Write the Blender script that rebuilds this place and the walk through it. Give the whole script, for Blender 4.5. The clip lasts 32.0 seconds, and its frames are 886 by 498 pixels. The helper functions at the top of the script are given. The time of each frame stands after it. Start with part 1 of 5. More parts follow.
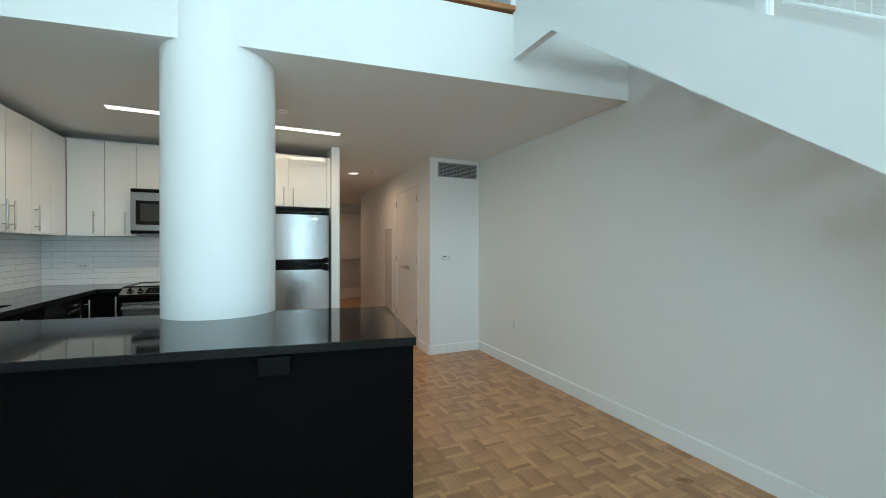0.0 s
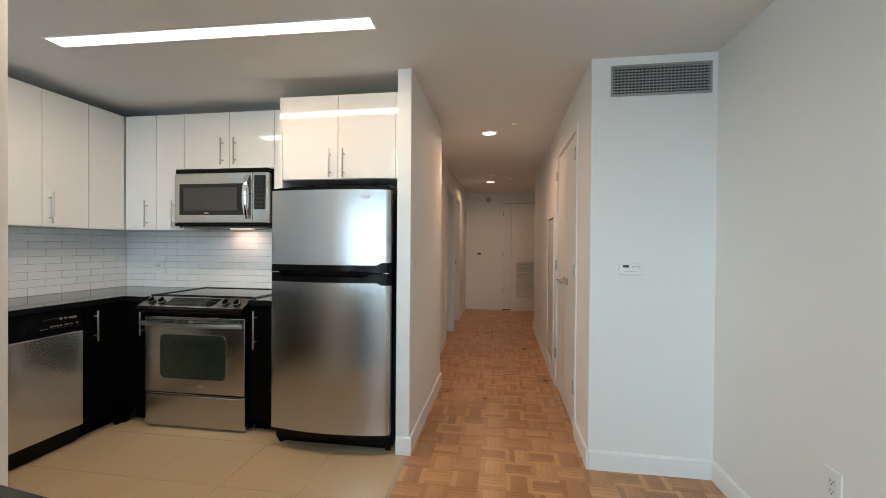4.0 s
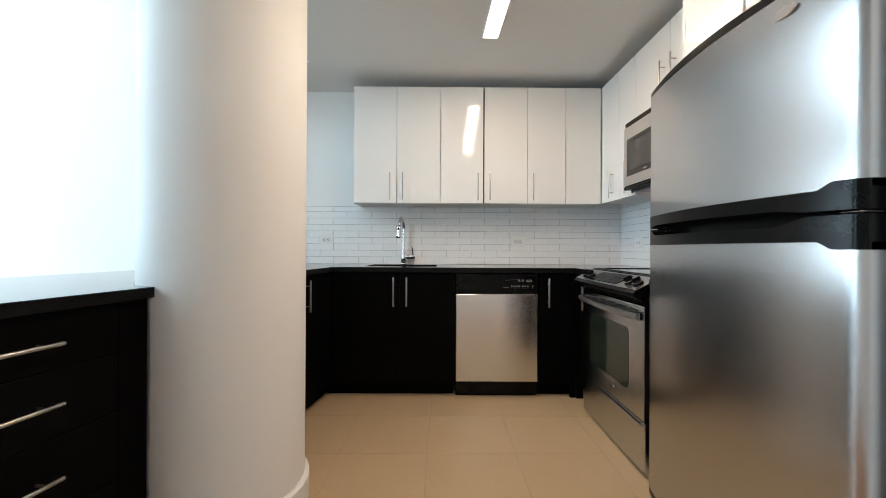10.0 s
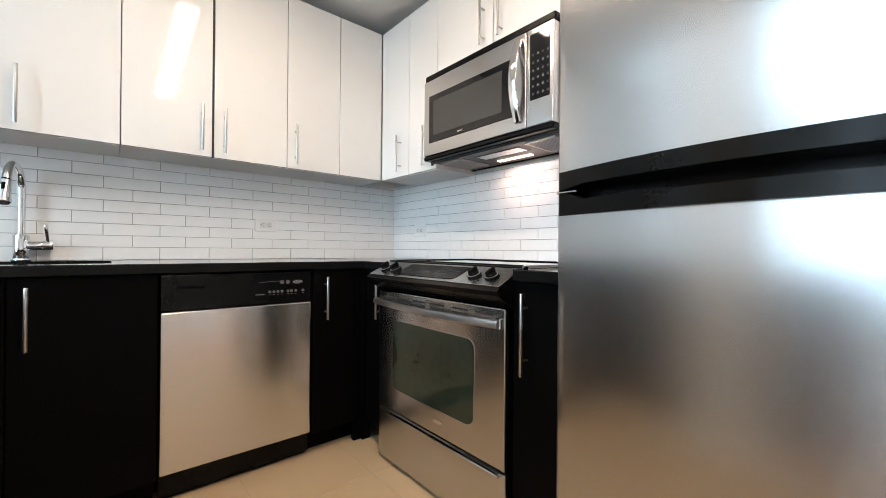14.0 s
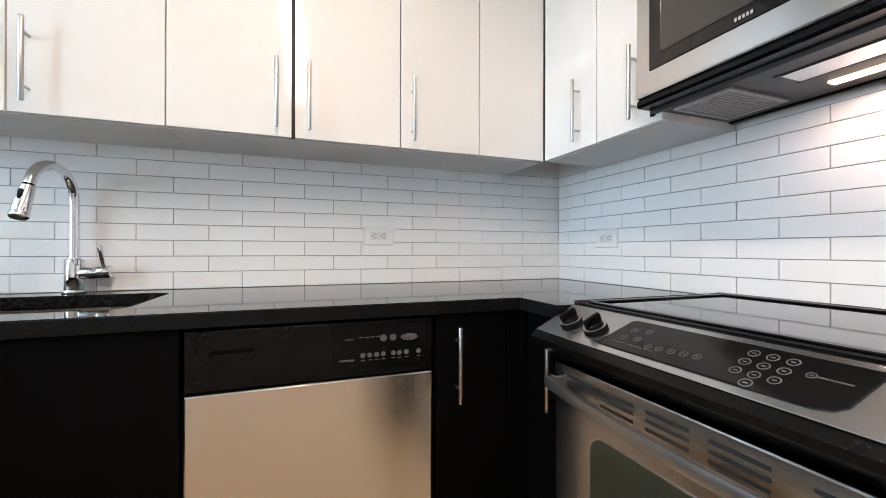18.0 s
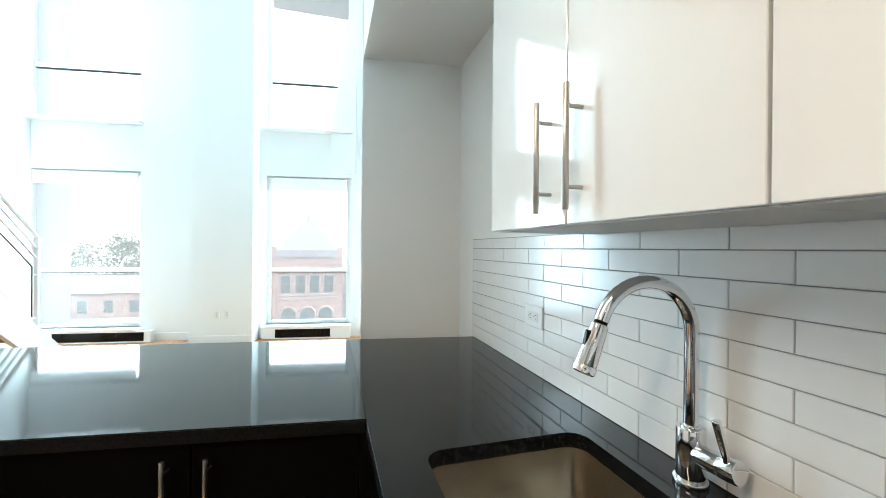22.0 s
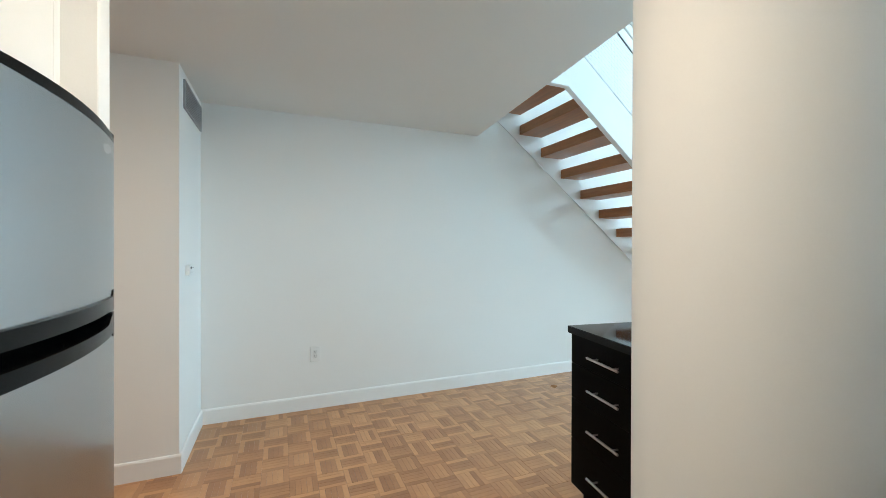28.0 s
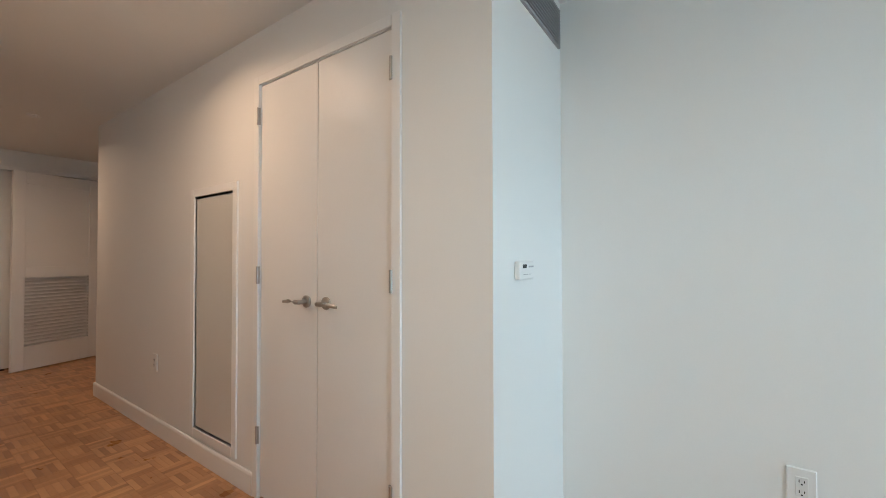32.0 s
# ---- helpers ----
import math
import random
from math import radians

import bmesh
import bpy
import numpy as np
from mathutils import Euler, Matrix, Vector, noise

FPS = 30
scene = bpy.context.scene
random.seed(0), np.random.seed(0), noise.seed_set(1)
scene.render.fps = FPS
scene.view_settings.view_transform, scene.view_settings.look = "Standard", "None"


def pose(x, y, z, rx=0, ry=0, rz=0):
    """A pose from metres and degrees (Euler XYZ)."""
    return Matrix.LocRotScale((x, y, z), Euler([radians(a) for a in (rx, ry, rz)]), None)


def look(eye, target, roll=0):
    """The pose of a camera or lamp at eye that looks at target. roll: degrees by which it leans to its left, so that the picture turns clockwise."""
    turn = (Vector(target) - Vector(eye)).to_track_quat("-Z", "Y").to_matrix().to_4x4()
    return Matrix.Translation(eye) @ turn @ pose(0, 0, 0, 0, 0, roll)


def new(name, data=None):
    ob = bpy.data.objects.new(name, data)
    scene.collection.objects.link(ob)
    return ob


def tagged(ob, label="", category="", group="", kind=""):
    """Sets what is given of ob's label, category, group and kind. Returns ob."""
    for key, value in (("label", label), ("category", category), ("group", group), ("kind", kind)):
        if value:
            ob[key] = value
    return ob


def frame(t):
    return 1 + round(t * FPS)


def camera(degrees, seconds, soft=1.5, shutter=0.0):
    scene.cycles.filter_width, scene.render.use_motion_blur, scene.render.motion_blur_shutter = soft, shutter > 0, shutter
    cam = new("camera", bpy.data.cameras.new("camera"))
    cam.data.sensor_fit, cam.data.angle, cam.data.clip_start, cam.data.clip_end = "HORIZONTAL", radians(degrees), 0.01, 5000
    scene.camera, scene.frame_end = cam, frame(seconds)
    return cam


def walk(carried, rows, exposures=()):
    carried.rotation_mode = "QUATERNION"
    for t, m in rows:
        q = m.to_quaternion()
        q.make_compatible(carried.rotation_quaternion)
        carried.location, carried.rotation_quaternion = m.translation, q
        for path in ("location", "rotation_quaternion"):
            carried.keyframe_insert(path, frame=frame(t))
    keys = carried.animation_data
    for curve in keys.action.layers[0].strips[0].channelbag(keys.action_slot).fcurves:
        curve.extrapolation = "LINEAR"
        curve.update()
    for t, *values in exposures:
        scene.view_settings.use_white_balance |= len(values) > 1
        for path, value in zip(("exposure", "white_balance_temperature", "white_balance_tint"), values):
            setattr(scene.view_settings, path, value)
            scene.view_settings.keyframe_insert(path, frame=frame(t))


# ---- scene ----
cam = camera(96.6, 32.0, 0.85)
PATH = [
    (0, (0.321, -0.369, 1.336), (1.123, 1.463, 1.326), 0.1),
    (0.5, (0.452, -0.057, 1.345), (1.213, 1.792, 1.328), 0.0),
    (1, (0.617, 0.23, 1.336), (1.347, 2.092, 1.323), 0.3),
    (1.5, (0.817, 0.476, 1.321), (1.529, 2.345, 1.312), 0.2),
    (2, (1.007, 0.7, 1.322), (1.632, 2.6, 1.303), 0.1),
    (2.5, (1.174, 0.951, 1.334), (1.669, 2.889, 1.308), 0.2),
    (4.5, (1.723, 1.96, 1.323), (1.073, 3.851, 1.321), 0.3),
    (5, (1.795, 2.202, 1.298), (0.796, 3.935, 1.303), 0.1),
    (5.5, (1.773, 2.419, 1.328), (0.524, 3.98, 1.321), 0.3),
    (6, (1.753, 2.63, 1.35), (0.285, 3.988, 1.339), 0.4),
    (6.5, (1.79, 2.809, 1.369), (0.145, 3.948, 1.365), 0.4),
    (7, (1.791, 2.974, 1.385), (-0.018, 3.825, 1.381), 0.2),
    (7.5, (1.729, 3.101, 1.362), (-0.184, 3.684, 1.355), 0.1),
    (8, (1.665, 3.15, 1.328), (-0.287, 3.586, 1.325), 0.3),
    (8.5, (1.665, 3.225, 1.276), (-0.316, 3.504, 1.265), 0.2),
    (9, (1.676, 3.27, 1.223), (-0.319, 3.412, 1.208), 0.1),
    (9.5, (1.684, 3.277, 1.142), (-0.316, 3.334, 1.137), 0.2),
    (10, (1.689, 3.271, 1.073), (-0.311, 3.28, 1.073), 0.3),
    (10.5, (1.658, 3.262, 1.023), (-0.342, 3.273, 1.018), 0.3),
    (11, (1.569, 3.23, 1.007), (-0.43, 3.293, 0.994), 0.3),
    (11.5, (1.432, 3.192, 0.975), (-0.555, 3.422, 0.967), 0.4),
    (12, (1.287, 3.193, 0.978), (-0.665, 3.632, 0.977), 0.4),
    (12.5, (1.121, 3.195, 1.002), (-0.766, 3.857, 1.005), 0.5),
    (13, (0.974, 3.161, 1.006), (-0.813, 4.059, 0.997), 0.5),
    (13.5, (0.84, 3.157, 0.996), (-0.806, 4.292, 0.994), 0.6),
    (14, (0.698, 3.214, 1.003), (-0.82, 4.516, 1.007), 0.5),
    (14.5, (0.528, 3.301, 1.023), (-0.89, 4.711, 1.035), 0.4),
    (16.5, (0.057, 3.448, 1.05), (-1.305, 4.912, 1.04), 0.5),
    (17, (0.001, 3.488, 1.058), (-1.547, 4.754, 1.046), 0.5),
    (17.5, (-0.057, 3.549, 1.064), (-1.78, 4.563, 1.063), 0.1),
    (18, (-0.125, 3.619, 1.081), (-2.0, 4.315, 1.087), 0.1),
    (18.5, (-0.236, 3.658, 1.114), (-2.203, 4.022, 1.121), 0.2),
    (19, (-0.374, 3.665, 1.147), (-2.373, 3.643, 1.162), 0.1),
    (19.5, (-0.534, 3.695, 1.206), (-2.47, 3.192, 1.19), 0.3),
    (20, (-0.632, 3.69, 1.243), (-2.386, 2.727, 1.239), 0.5),
    (20.5, (-0.72, 3.665, 1.289), (-2.213, 2.334, 1.286), 0.5),
    (21, (-0.846, 3.592, 1.33), (-2.052, 1.996, 1.317), 0.7),
    (21.5, (-0.966, 3.564, 1.35), (-1.879, 1.785, 1.356), 0.5),
    (22, (-1.051, 3.55, 1.393), (-1.612, 1.631, 1.391), 0.5),
    (22.5, (-1.066, 3.549, 1.405), (-1.177, 1.552, 1.405), 0.5),
    (23, (-1.049, 3.605, 1.419), (-0.709, 1.634, 1.409), 0.6),
    (23.5, (-1.038, 3.658, 1.424), (-0.328, 1.788, 1.419), 0.5),
    (24, (-1.036, 3.677, 1.427), (-0.004, 1.964, 1.419), 0.6),
    (24.5, (-1.014, 3.666, 1.404), (0.253, 2.119, 1.403), 0.3),
    (25, (-0.996, 3.662, 1.394), (0.439, 2.268, 1.393), 0.3),
    (25.5, (-0.967, 3.67, 1.388), (0.589, 2.414, 1.385), 0.3),
    (26, (-0.93, 3.669, 1.389), (0.72, 2.539, 1.382), 0.4),
    (26.5, (-0.896, 3.737, 1.401), (0.812, 2.696, 1.385), 0.5),
    (28.5, (-0.498, 3.563, 1.339), (1.39, 2.904, 1.333), 0.1),
    (29, (-0.311, 3.528, 1.333), (1.61, 2.971, 1.323), 0.2),
    (29.5, (-0.124, 3.488, 1.319), (1.831, 3.065, 1.311), 0.2),
    (30, (0.059, 3.441, 1.332), (2.051, 3.269, 1.331), 0.1),
    (30.5, (0.252, 3.433, 1.291), (2.248, 3.548, 1.306), 0.1),
    (31, (0.512, 3.441, 1.27), (2.462, 3.884, 1.297), -0.1),
    (31.5, (0.754, 3.488, 1.268), (2.586, 4.29, 1.288), -0.1),
    (32, (0.98, 3.572, 1.257), (2.621, 4.716, 1.291), -0.1),
]
walk(cam, [(t, look(eye, target, roll)) for t, eye, target, roll in PATH],
     exposures=[(0, -0.55, 6450, 8), (2.5, -0.25, 6600, 12), (5, -0.05, 6650, 17), (6.2, 0.14, 6200, 16), (7.2, 0.16, 6150, 15), (8, 0.2, 6300, 16), (10, 0.16, 6550, 18), (13, 0.54, 6500, 19), (17, 0.58, 6450, 21),
                (20, 0.62, 6200, 19), (21, 0.54, 6400, 16), (22, 0.34, 6600, 14), (23, 0.08, 7000, 12), (25, 0.05, 6650, 12), (29, 0.1, 6100, 10), (31, 0.1, 6100, 11), (32, 0.1, 6200, 13)])

from mathutils import Matrix as M4

# ---------- world, sun, large lights ----------
world = bpy.data.worlds.new("sky")
scene.world = world
world.use_nodes = True
wn = world.node_tree.nodes
wl = world.node_tree.links
sky = wn.new("ShaderNodeTexSky")
sky.sky_type = 'NISHITA'
sky.sun_disc = False
sky.sun_elevation = radians(50)
sky.sun_rotation = radians(150)
sky.dust_density = 0.6
sky.air_density = 1.0
wl.new(sky.outputs[0], wn["Background"].inputs[0])
wn["Background"].inputs[1].default_value = 0.15

sun = new("sun", bpy.data.lights.new("sun", 'SUN'))
sun.data.energy = 5.0
sun.data.angle = radians(12)
sun.data.color = (1.0, 0.96, 0.9)
sun.matrix_world = pose(0, 0, 30, 48, 0, 210)


def area_lamp(name, m, sx, sy, watts, color, shape='RECTANGLE', spread=180):
    data = bpy.data.lights.new(name, 'AREA')
    data.shape = shape
    data.size, data.size_y = sx, sy
    data.energy, data.color = watts, color
    data.spread = radians(spread)
    ob = new(name, data)
    ob.matrix_world = m
    return ob


WARM = (1.0, 0.67, 0.42)
DAY = (0.58, 0.87, 1.0)
for _u, _z, _w, _h, _p in ((1.97, 1.345, 1.30, 2.12, 110), (-1.085, 1.345, 1.14, 2.12, 100), (1.97, 4.335, 1.30, 2.10, 110), (-1.085, 4.335, 1.14, 2.10, 100)):
    _x, _y = 0.908 + _u * math.cos(radians(7.8)) - 4.43 * math.sin(radians(7.8)), 1.266 - _u * math.sin(radians(7.8)) - 4.43 * math.cos(radians(7.8))
    area_lamp("window_daylight", pose(_x, _y, _z, 90, 0, -7.8), _w, _h, _p, DAY)
area_lamp("kitchen_strip_glow", pose(0.037, 3.607, 2.440, 0, 0, 1.5), 1.80, 0.10, 23, (1.0, 0.82, 0.59))
area_lamp("downlight_glow", pose(1.475, 5.655, 2.440), 0.12, 0.12, 8, WARM, 'DISK', 160)
area_lamp("downlight_glow", pose(1.41, 8.65, 2.440), 0.12, 0.12, 8, WARM, 'DISK', 160)
area_lamp("cooktop_light", pose(-0.550, 4.742, 1.4510), 0.20, 0.022, 0.75, (1.0, 0.70, 0.54))


# ---------- materials ----------
def surface(name, color, rough=0.5, metal=0.0, vary=0.05, scale=2.5, fine=60.0, bump=0.03, coat=0.0, rvary=0.06,
            stretch=(1, 1, 1), tone=None, random_amount=0.0, island=0.0, spec=0.5):
    """A principled surface with variation at two scales, fine relief and uneven gloss."""
    m = bpy.data.materials.new(name)
    m.use_nodes = True
    n, l = m.node_tree.nodes, m.node_tree.links
    p = n["Principled BSDF"]
    tc = n.new("ShaderNodeTexCoord")
    mp = n.new("ShaderNodeMapping")
    mp.inputs["Scale"].default_value = stretch
    l.new(tc.outputs["Object"], mp.inputs[0])
    big, small = n.new("ShaderNodeTexNoise"), n.new("ShaderNodeTexNoise")
    for t, s, d in ((big, scale, 4.0), (small, fine, 3.0)):
        t.inputs["Scale"].default_value, t.inputs["Detail"].default_value = s, d
        l.new(mp.outputs[0], t.inputs["Vector"])
    add = n.new("ShaderNodeMath")
    add.operation = 'MULTIPLY_ADD'
    add.inputs[1].default_value = 0.35
    l.new(small.outputs[0], add.inputs[0])
    l.new(big.outputs[0], add.inputs[2])
    last = add.outputs[0]
    both = random_amount and island
    if both:
        info, geo, mix, frac, out = (n.new("ShaderNode" + k) for k in ("ObjectInfo", "NewGeometry", "Math", "Math", "Math"))
        mix.operation, frac.operation, out.operation = 'MULTIPLY_ADD', 'FRACT', 'MULTIPLY_ADD'
        mul = n.new("ShaderNodeMath")
        mul.operation = 'MULTIPLY'
        mul.inputs[1].default_value = 9.7
        l.new(info.outputs["Random"], mul.inputs[0])
        mix.inputs[1].default_value = 5.3
        l.new(geo.outputs["Random Per Island"], mix.inputs[0])
        l.new(mul.outputs[0], mix.inputs[2])
        l.new(mix.outputs[0], frac.inputs[0])
        out.inputs[1].default_value = island
        l.new(frac.outputs[0], out.inputs[0])
        l.new(last, out.inputs[2])
        last = out.outputs[0]
        random_amount = 0.0
    elif random_amount:
        info = n.new("ShaderNodeObjectInfo")
        mix = n.new("ShaderNodeMath")
        mix.operation = 'MULTIPLY_ADD'
        mix.inputs[1].default_value = random_amount
        l.new(info.outputs["Random"], mix.inputs[0])
        l.new(last, mix.inputs[2])
        last = mix.outputs[0]
    if island and not both:
        geo = n.new("ShaderNodeNewGeometry")
        mix = n.new("ShaderNodeMath")
        mix.operation = 'MULTIPLY_ADD'
        mix.inputs[1].default_value = island
        l.new(geo.outputs["Random Per Island"], mix.inputs[0])
        l.new(last, mix.inputs[2])
        last = mix.outputs[0]
    ramp = n.new("ShaderNodeValToRGB")
    mid = 0.675 + 0.5 * (random_amount + island)
    half = 0.28 + 0.5 * (random_amount + island)
    rng = n.new("ShaderNodeMapRange")
    rng.inputs[1].default_value, rng.inputs[2].default_value = mid - half, mid + half
    l.new(last, rng.inputs[0])
    l.new(rng.outputs[0], ramp.inputs[0])
    dark = tuple(c * (1 - vary) for c in color)
    light = tuple(min(1.0, c * (1 + vary)) for c in (tone or color))
    ramp.color_ramp.elements[0].color = (*dark, 1)
    ramp.color_ramp.elements[1].color = (*light, 1)
    l.new(ramp.outputs[0], p.inputs["Base Color"])
    rr = n.new("ShaderNodeMapRange")
    rr.inputs[3].default_value, rr.inputs[4].default_value = max(0.02, rough - rvary), min(1.0, rough + rvary)
    l.new(big.outputs[0], rr.inputs[0])
    l.new(rr.outputs[0], p.inputs["Roughness"])
    p.inputs["Metallic"].default_value = metal
    p.inputs["Specular IOR Level"].default_value = spec
    p.inputs["Coat Weight"].default_value = coat
    p.inputs["Coat Roughness"].default_value = 0.08
    if bump:
        b = n.new("ShaderNodeBump")
        b.inputs["Strength"].default_value = bump
        b.inputs["Distance"].default_value = 0.004
        l.new(small.outputs[0], b.inputs["Height"])
        l.new(b.outputs[0], p.inputs["Normal"])
    return m


def glass_like(name, color, rough=0.0):
    m = bpy.data.materials.new(name)
    m.use_nodes = True
    p = m.node_tree.nodes["Principled BSDF"]
    p.inputs["Base Color"].default_value = (*color, 1)
    p.inputs["Roughness"].default_value = rough
    p.inputs["Transmission Weight"].default_value = 1.0
    p.inputs["IOR"].default_value = 1.45
    return m


def glowing(name, color, strength):
    m = bpy.data.materials.new(name)
    m.use_nodes = True
    p = m.node_tree.nodes["Principled BSDF"]
    p.inputs["Base Color"].default_value = (0.8, 0.8, 0.8, 1)
    p.inputs["Emission Color"].default_value = (*color, 1)
    p.inputs["Emission Strength"].default_value = strength
    return m


WALL = surface("white_wall_paint", (0.80, 0.80, 0.785), 0.62, vary=0.02, scale=0.8, fine=160, bump=0.04)
CEIL = surface("ceiling_paint", (0.78, 0.775, 0.755), 0.75, vary=0.02, scale=0.7, fine=120, bump=0.05)
TRIM = surface("trim_gloss_white", (0.82, 0.82, 0.81), 0.35, vary=0.02, scale=3, fine=90, bump=0.02)
DOORP = surface("door_paint", (0.80, 0.795, 0.78), 0.40, vary=0.02, scale=2, fine=90, bump=0.03)
PANELP = surface("beige_panel_paint", (0.62, 0.61, 0.57), 0.40, vary=0.02, scale=2, fine=90, bump=0.03)
CABW = surface("white_lacquer", (0.775, 0.77, 0.755), 0.055, vary=0.012, scale=1.5, fine=40, bump=0.004, coat=0.3, rvary=0.015)
CABB = surface("black_cabinet_laminate", (0.0022, 0.0021, 0.0022), 0.52, vary=0.25, scale=4, fine=150, bump=0.02, rvary=0.06, spec=0.035)
CARC = surface("cabinet_underside", (0.70, 0.70, 0.69), 0.5, vary=0.03, scale=3, fine=60, bump=0.02)
COUNT = surface("black_granite", (0.006, 0.0065, 0.007), 0.05, vary=0.5, scale=90, fine=420, bump=0.003, rvary=0.015, tone=(0.010, 0.011, 0.0115), spec=0.36)
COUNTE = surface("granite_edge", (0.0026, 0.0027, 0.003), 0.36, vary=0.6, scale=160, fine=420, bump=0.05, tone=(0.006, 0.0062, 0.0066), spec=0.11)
def brushed(name, color, rough, across):
    """Brushed sheet steel: gloss drawn out along the local direction across, fine brush lines."""
    m = bpy.data.materials.new(name)
    m.use_nodes = True
    n, l = m.node_tree.nodes, m.node_tree.links
    p = n["Principled BSDF"]
    p.inputs["Metallic"].default_value = 1.0
    p.inputs["Anisotropic"].default_value = 0.72
    tc, mf, fine, ramp, vt = (n.new("ShaderNode" + k) for k in ("TexCoord", "Mapping", "TexNoise", "ValToRGB", "VectorTransform"))
    mf.inputs["Scale"].default_value = (4, 4, 260) if across[2] else (260, 260, 4)
    l.new(tc.outputs["Object"], mf.inputs[0])
    l.new(mf.outputs[0], fine.inputs["Vector"])
    fine.inputs["Scale"].default_value, fine.inputs["Detail"].default_value = 1.0, 3.0
    ramp.color_ramp.elements[0].color = (*(c * 0.97 for c in color), 1)
    ramp.color_ramp.elements[1].color = (*(c * 1.02 for c in color), 1)
    l.new(fine.outputs[0], ramp.inputs[0])
    l.new(ramp.outputs[0], p.inputs["Base Color"])
    p.inputs["Roughness"].default_value = rough
    vt.vector_type, vt.convert_from, vt.convert_to = 'VECTOR', 'OBJECT', 'WORLD'
    vt.inputs[0].default_value = across
    l.new(vt.outputs[0], p.inputs["Tangent"])
    return m


STEEL = brushed("vertical_brushed_stainless", (0.52, 0.525, 0.53), 0.27, (1, 0, 0))
STEELV = brushed("level_brushed_stainless", (0.68, 0.665, 0.65), 0.19, (0, 0, 1))
STEELH = brushed("brushed_stainless_trim", (0.57, 0.565, 0.56), 0.24, (0, 0, 1))
# sink steel is tinted with the warm reflections seen in the bowl
SINKST = brushed("sink_steel_warm_reflection", (0.55, 0.485, 0.41), 0.20, (1, 0, 0))
SATIN = surface("satin_handle_steel", (0.50, 0.50, 0.50), 0.36, 1.0, vary=0.04, scale=6, fine=120, bump=0.01)
BAR = surface("satin_nickel", (0.47, 0.455, 0.43), 0.32, 1.0, vary=0.04, scale=8, fine=200, bump=0.01)
CHROME = surface("chrome", (0.80, 0.80, 0.81), 0.05, 1.0, vary=0.02, scale=5, fine=80, bump=0.0, rvary=0.02)
BLKPL = surface("black_plastic", (0.004, 0.004, 0.0043), 0.24, vary=0.2, scale=8, fine=200, bump=0.015, spec=0.14)
BLKGL = surface("black_glass", (0.006, 0.006, 0.007), 0.05, vary=0.1, scale=3, fine=40, bump=0.0, rvary=0.02)
# greenish light from inside the oven is put into this glass colour
OVENGL = surface("oven_glass_inner_light", (0.026, 0.036, 0.025), 0.06, vary=0.3, scale=3, fine=30, bump=0.0, rvary=0.02)
MWGL = surface("grey_microwave_window", (0.045, 0.044, 0.042), 0.12, vary=0.1, scale=3, fine=300, bump=0.02, rvary=0.03)
GREYPL = surface("grey_print", (0.42, 0.42, 0.43), 0.5, vary=0.05, scale=8, fine=80, bump=0.0)
GALV = surface("dull_metal_sheet", (0.42, 0.40, 0.39), 0.38, 1.0, vary=0.08, scale=6, fine=60, bump=0.02)
DIMPR = surface("faint_key_print", (0.035, 0.035, 0.037), 0.5, vary=0.05, scale=8, fine=80, bump=0.0)
UNDER = surface("dark_metal_underside", (0.055, 0.053, 0.052), 0.40, vary=0.12, scale=6, fine=60, bump=0.02)
FILTER = surface("grey_filter_mesh", (0.26, 0.25, 0.24), 0.45, 0.6, vary=0.10, scale=30, fine=400, bump=0.05)
TOUCH = surface("black_touch_panel", (0.006, 0.006, 0.0065), 0.12, vary=0.1, scale=3, fine=40, bump=0.0, rvary=0.02, spec=0.20)
PRINT = surface("dim_key_print", (0.10, 0.10, 0.105), 0.5, vary=0.05, scale=8, fine=80, bump=0.0)
BADGE = surface("chrome_badge", (0.75, 0.75, 0.76), 0.18, 1.0, vary=0.05, scale=30, fine=120, bump=0.02)
SOCKB = surface("black_socket_plastic", (0.003, 0.003, 0.0032), 0.42, vary=0.1, scale=8, fine=120, bump=0.01, spec=0.06)
WHPL = surface("white_plastic", (0.78, 0.78, 0.77), 0.32, vary=0.02, scale=6, fine=100, bump=0.01)
INSERT = surface("light_grey_plastic", (0.70, 0.70, 0.69), 0.35, vary=0.02, scale=6, fine=100, bump=0.01)
DARK = surface("dark_recess", (0.03, 0.03, 0.03), 0.7, vary=0.2, scale=8, fine=60, bump=0.0)
TILEM = surface("white_glazed_tile", (0.85, 0.855, 0.855), 0.15, vary=0.03, scale=5, fine=40, bump=0.02, coat=0.1, rvary=0.03, random_amount=0.10)
GROUT = surface("grey_grout", (0.31, 0.315, 0.325), 0.85, vary=0.08, scale=14, fine=220, bump=0.10)
FTILE = surface("cream_floor_tile", (0.505, 0.365, 0.222), 0.34, vary=0.05, scale=2.0, fine=36, bump=0.02, rvary=0.08, random_amount=0.12)
FGROUT = surface("beige_grout", (0.42, 0.35, 0.26), 0.85, vary=0.08, scale=14, fine=180, bump=0.08)
PARQ = surface("oak_finger_parquet", (0.335, 0.145, 0.059), 0.30, vary=0.18, scale=5, fine=50, bump=0.03, rvary=0.07,
               tone=(0.58, 0.312, 0.148), random_amount=0.16, island=0.95)
PGAP = surface("parquet_gap", (0.20, 0.095, 0.045), 0.6, vary=0.2, scale=8, fine=80, bump=0.0)
TREAD = surface("stained_wood_tread", (0.30, 0.115, 0.040), 0.36, vary=0.22, scale=3.0, fine=26, bump=0.04, stretch=(1, 9, 9), tone=(0.36, 0.155, 0.06), random_amount=0.15)
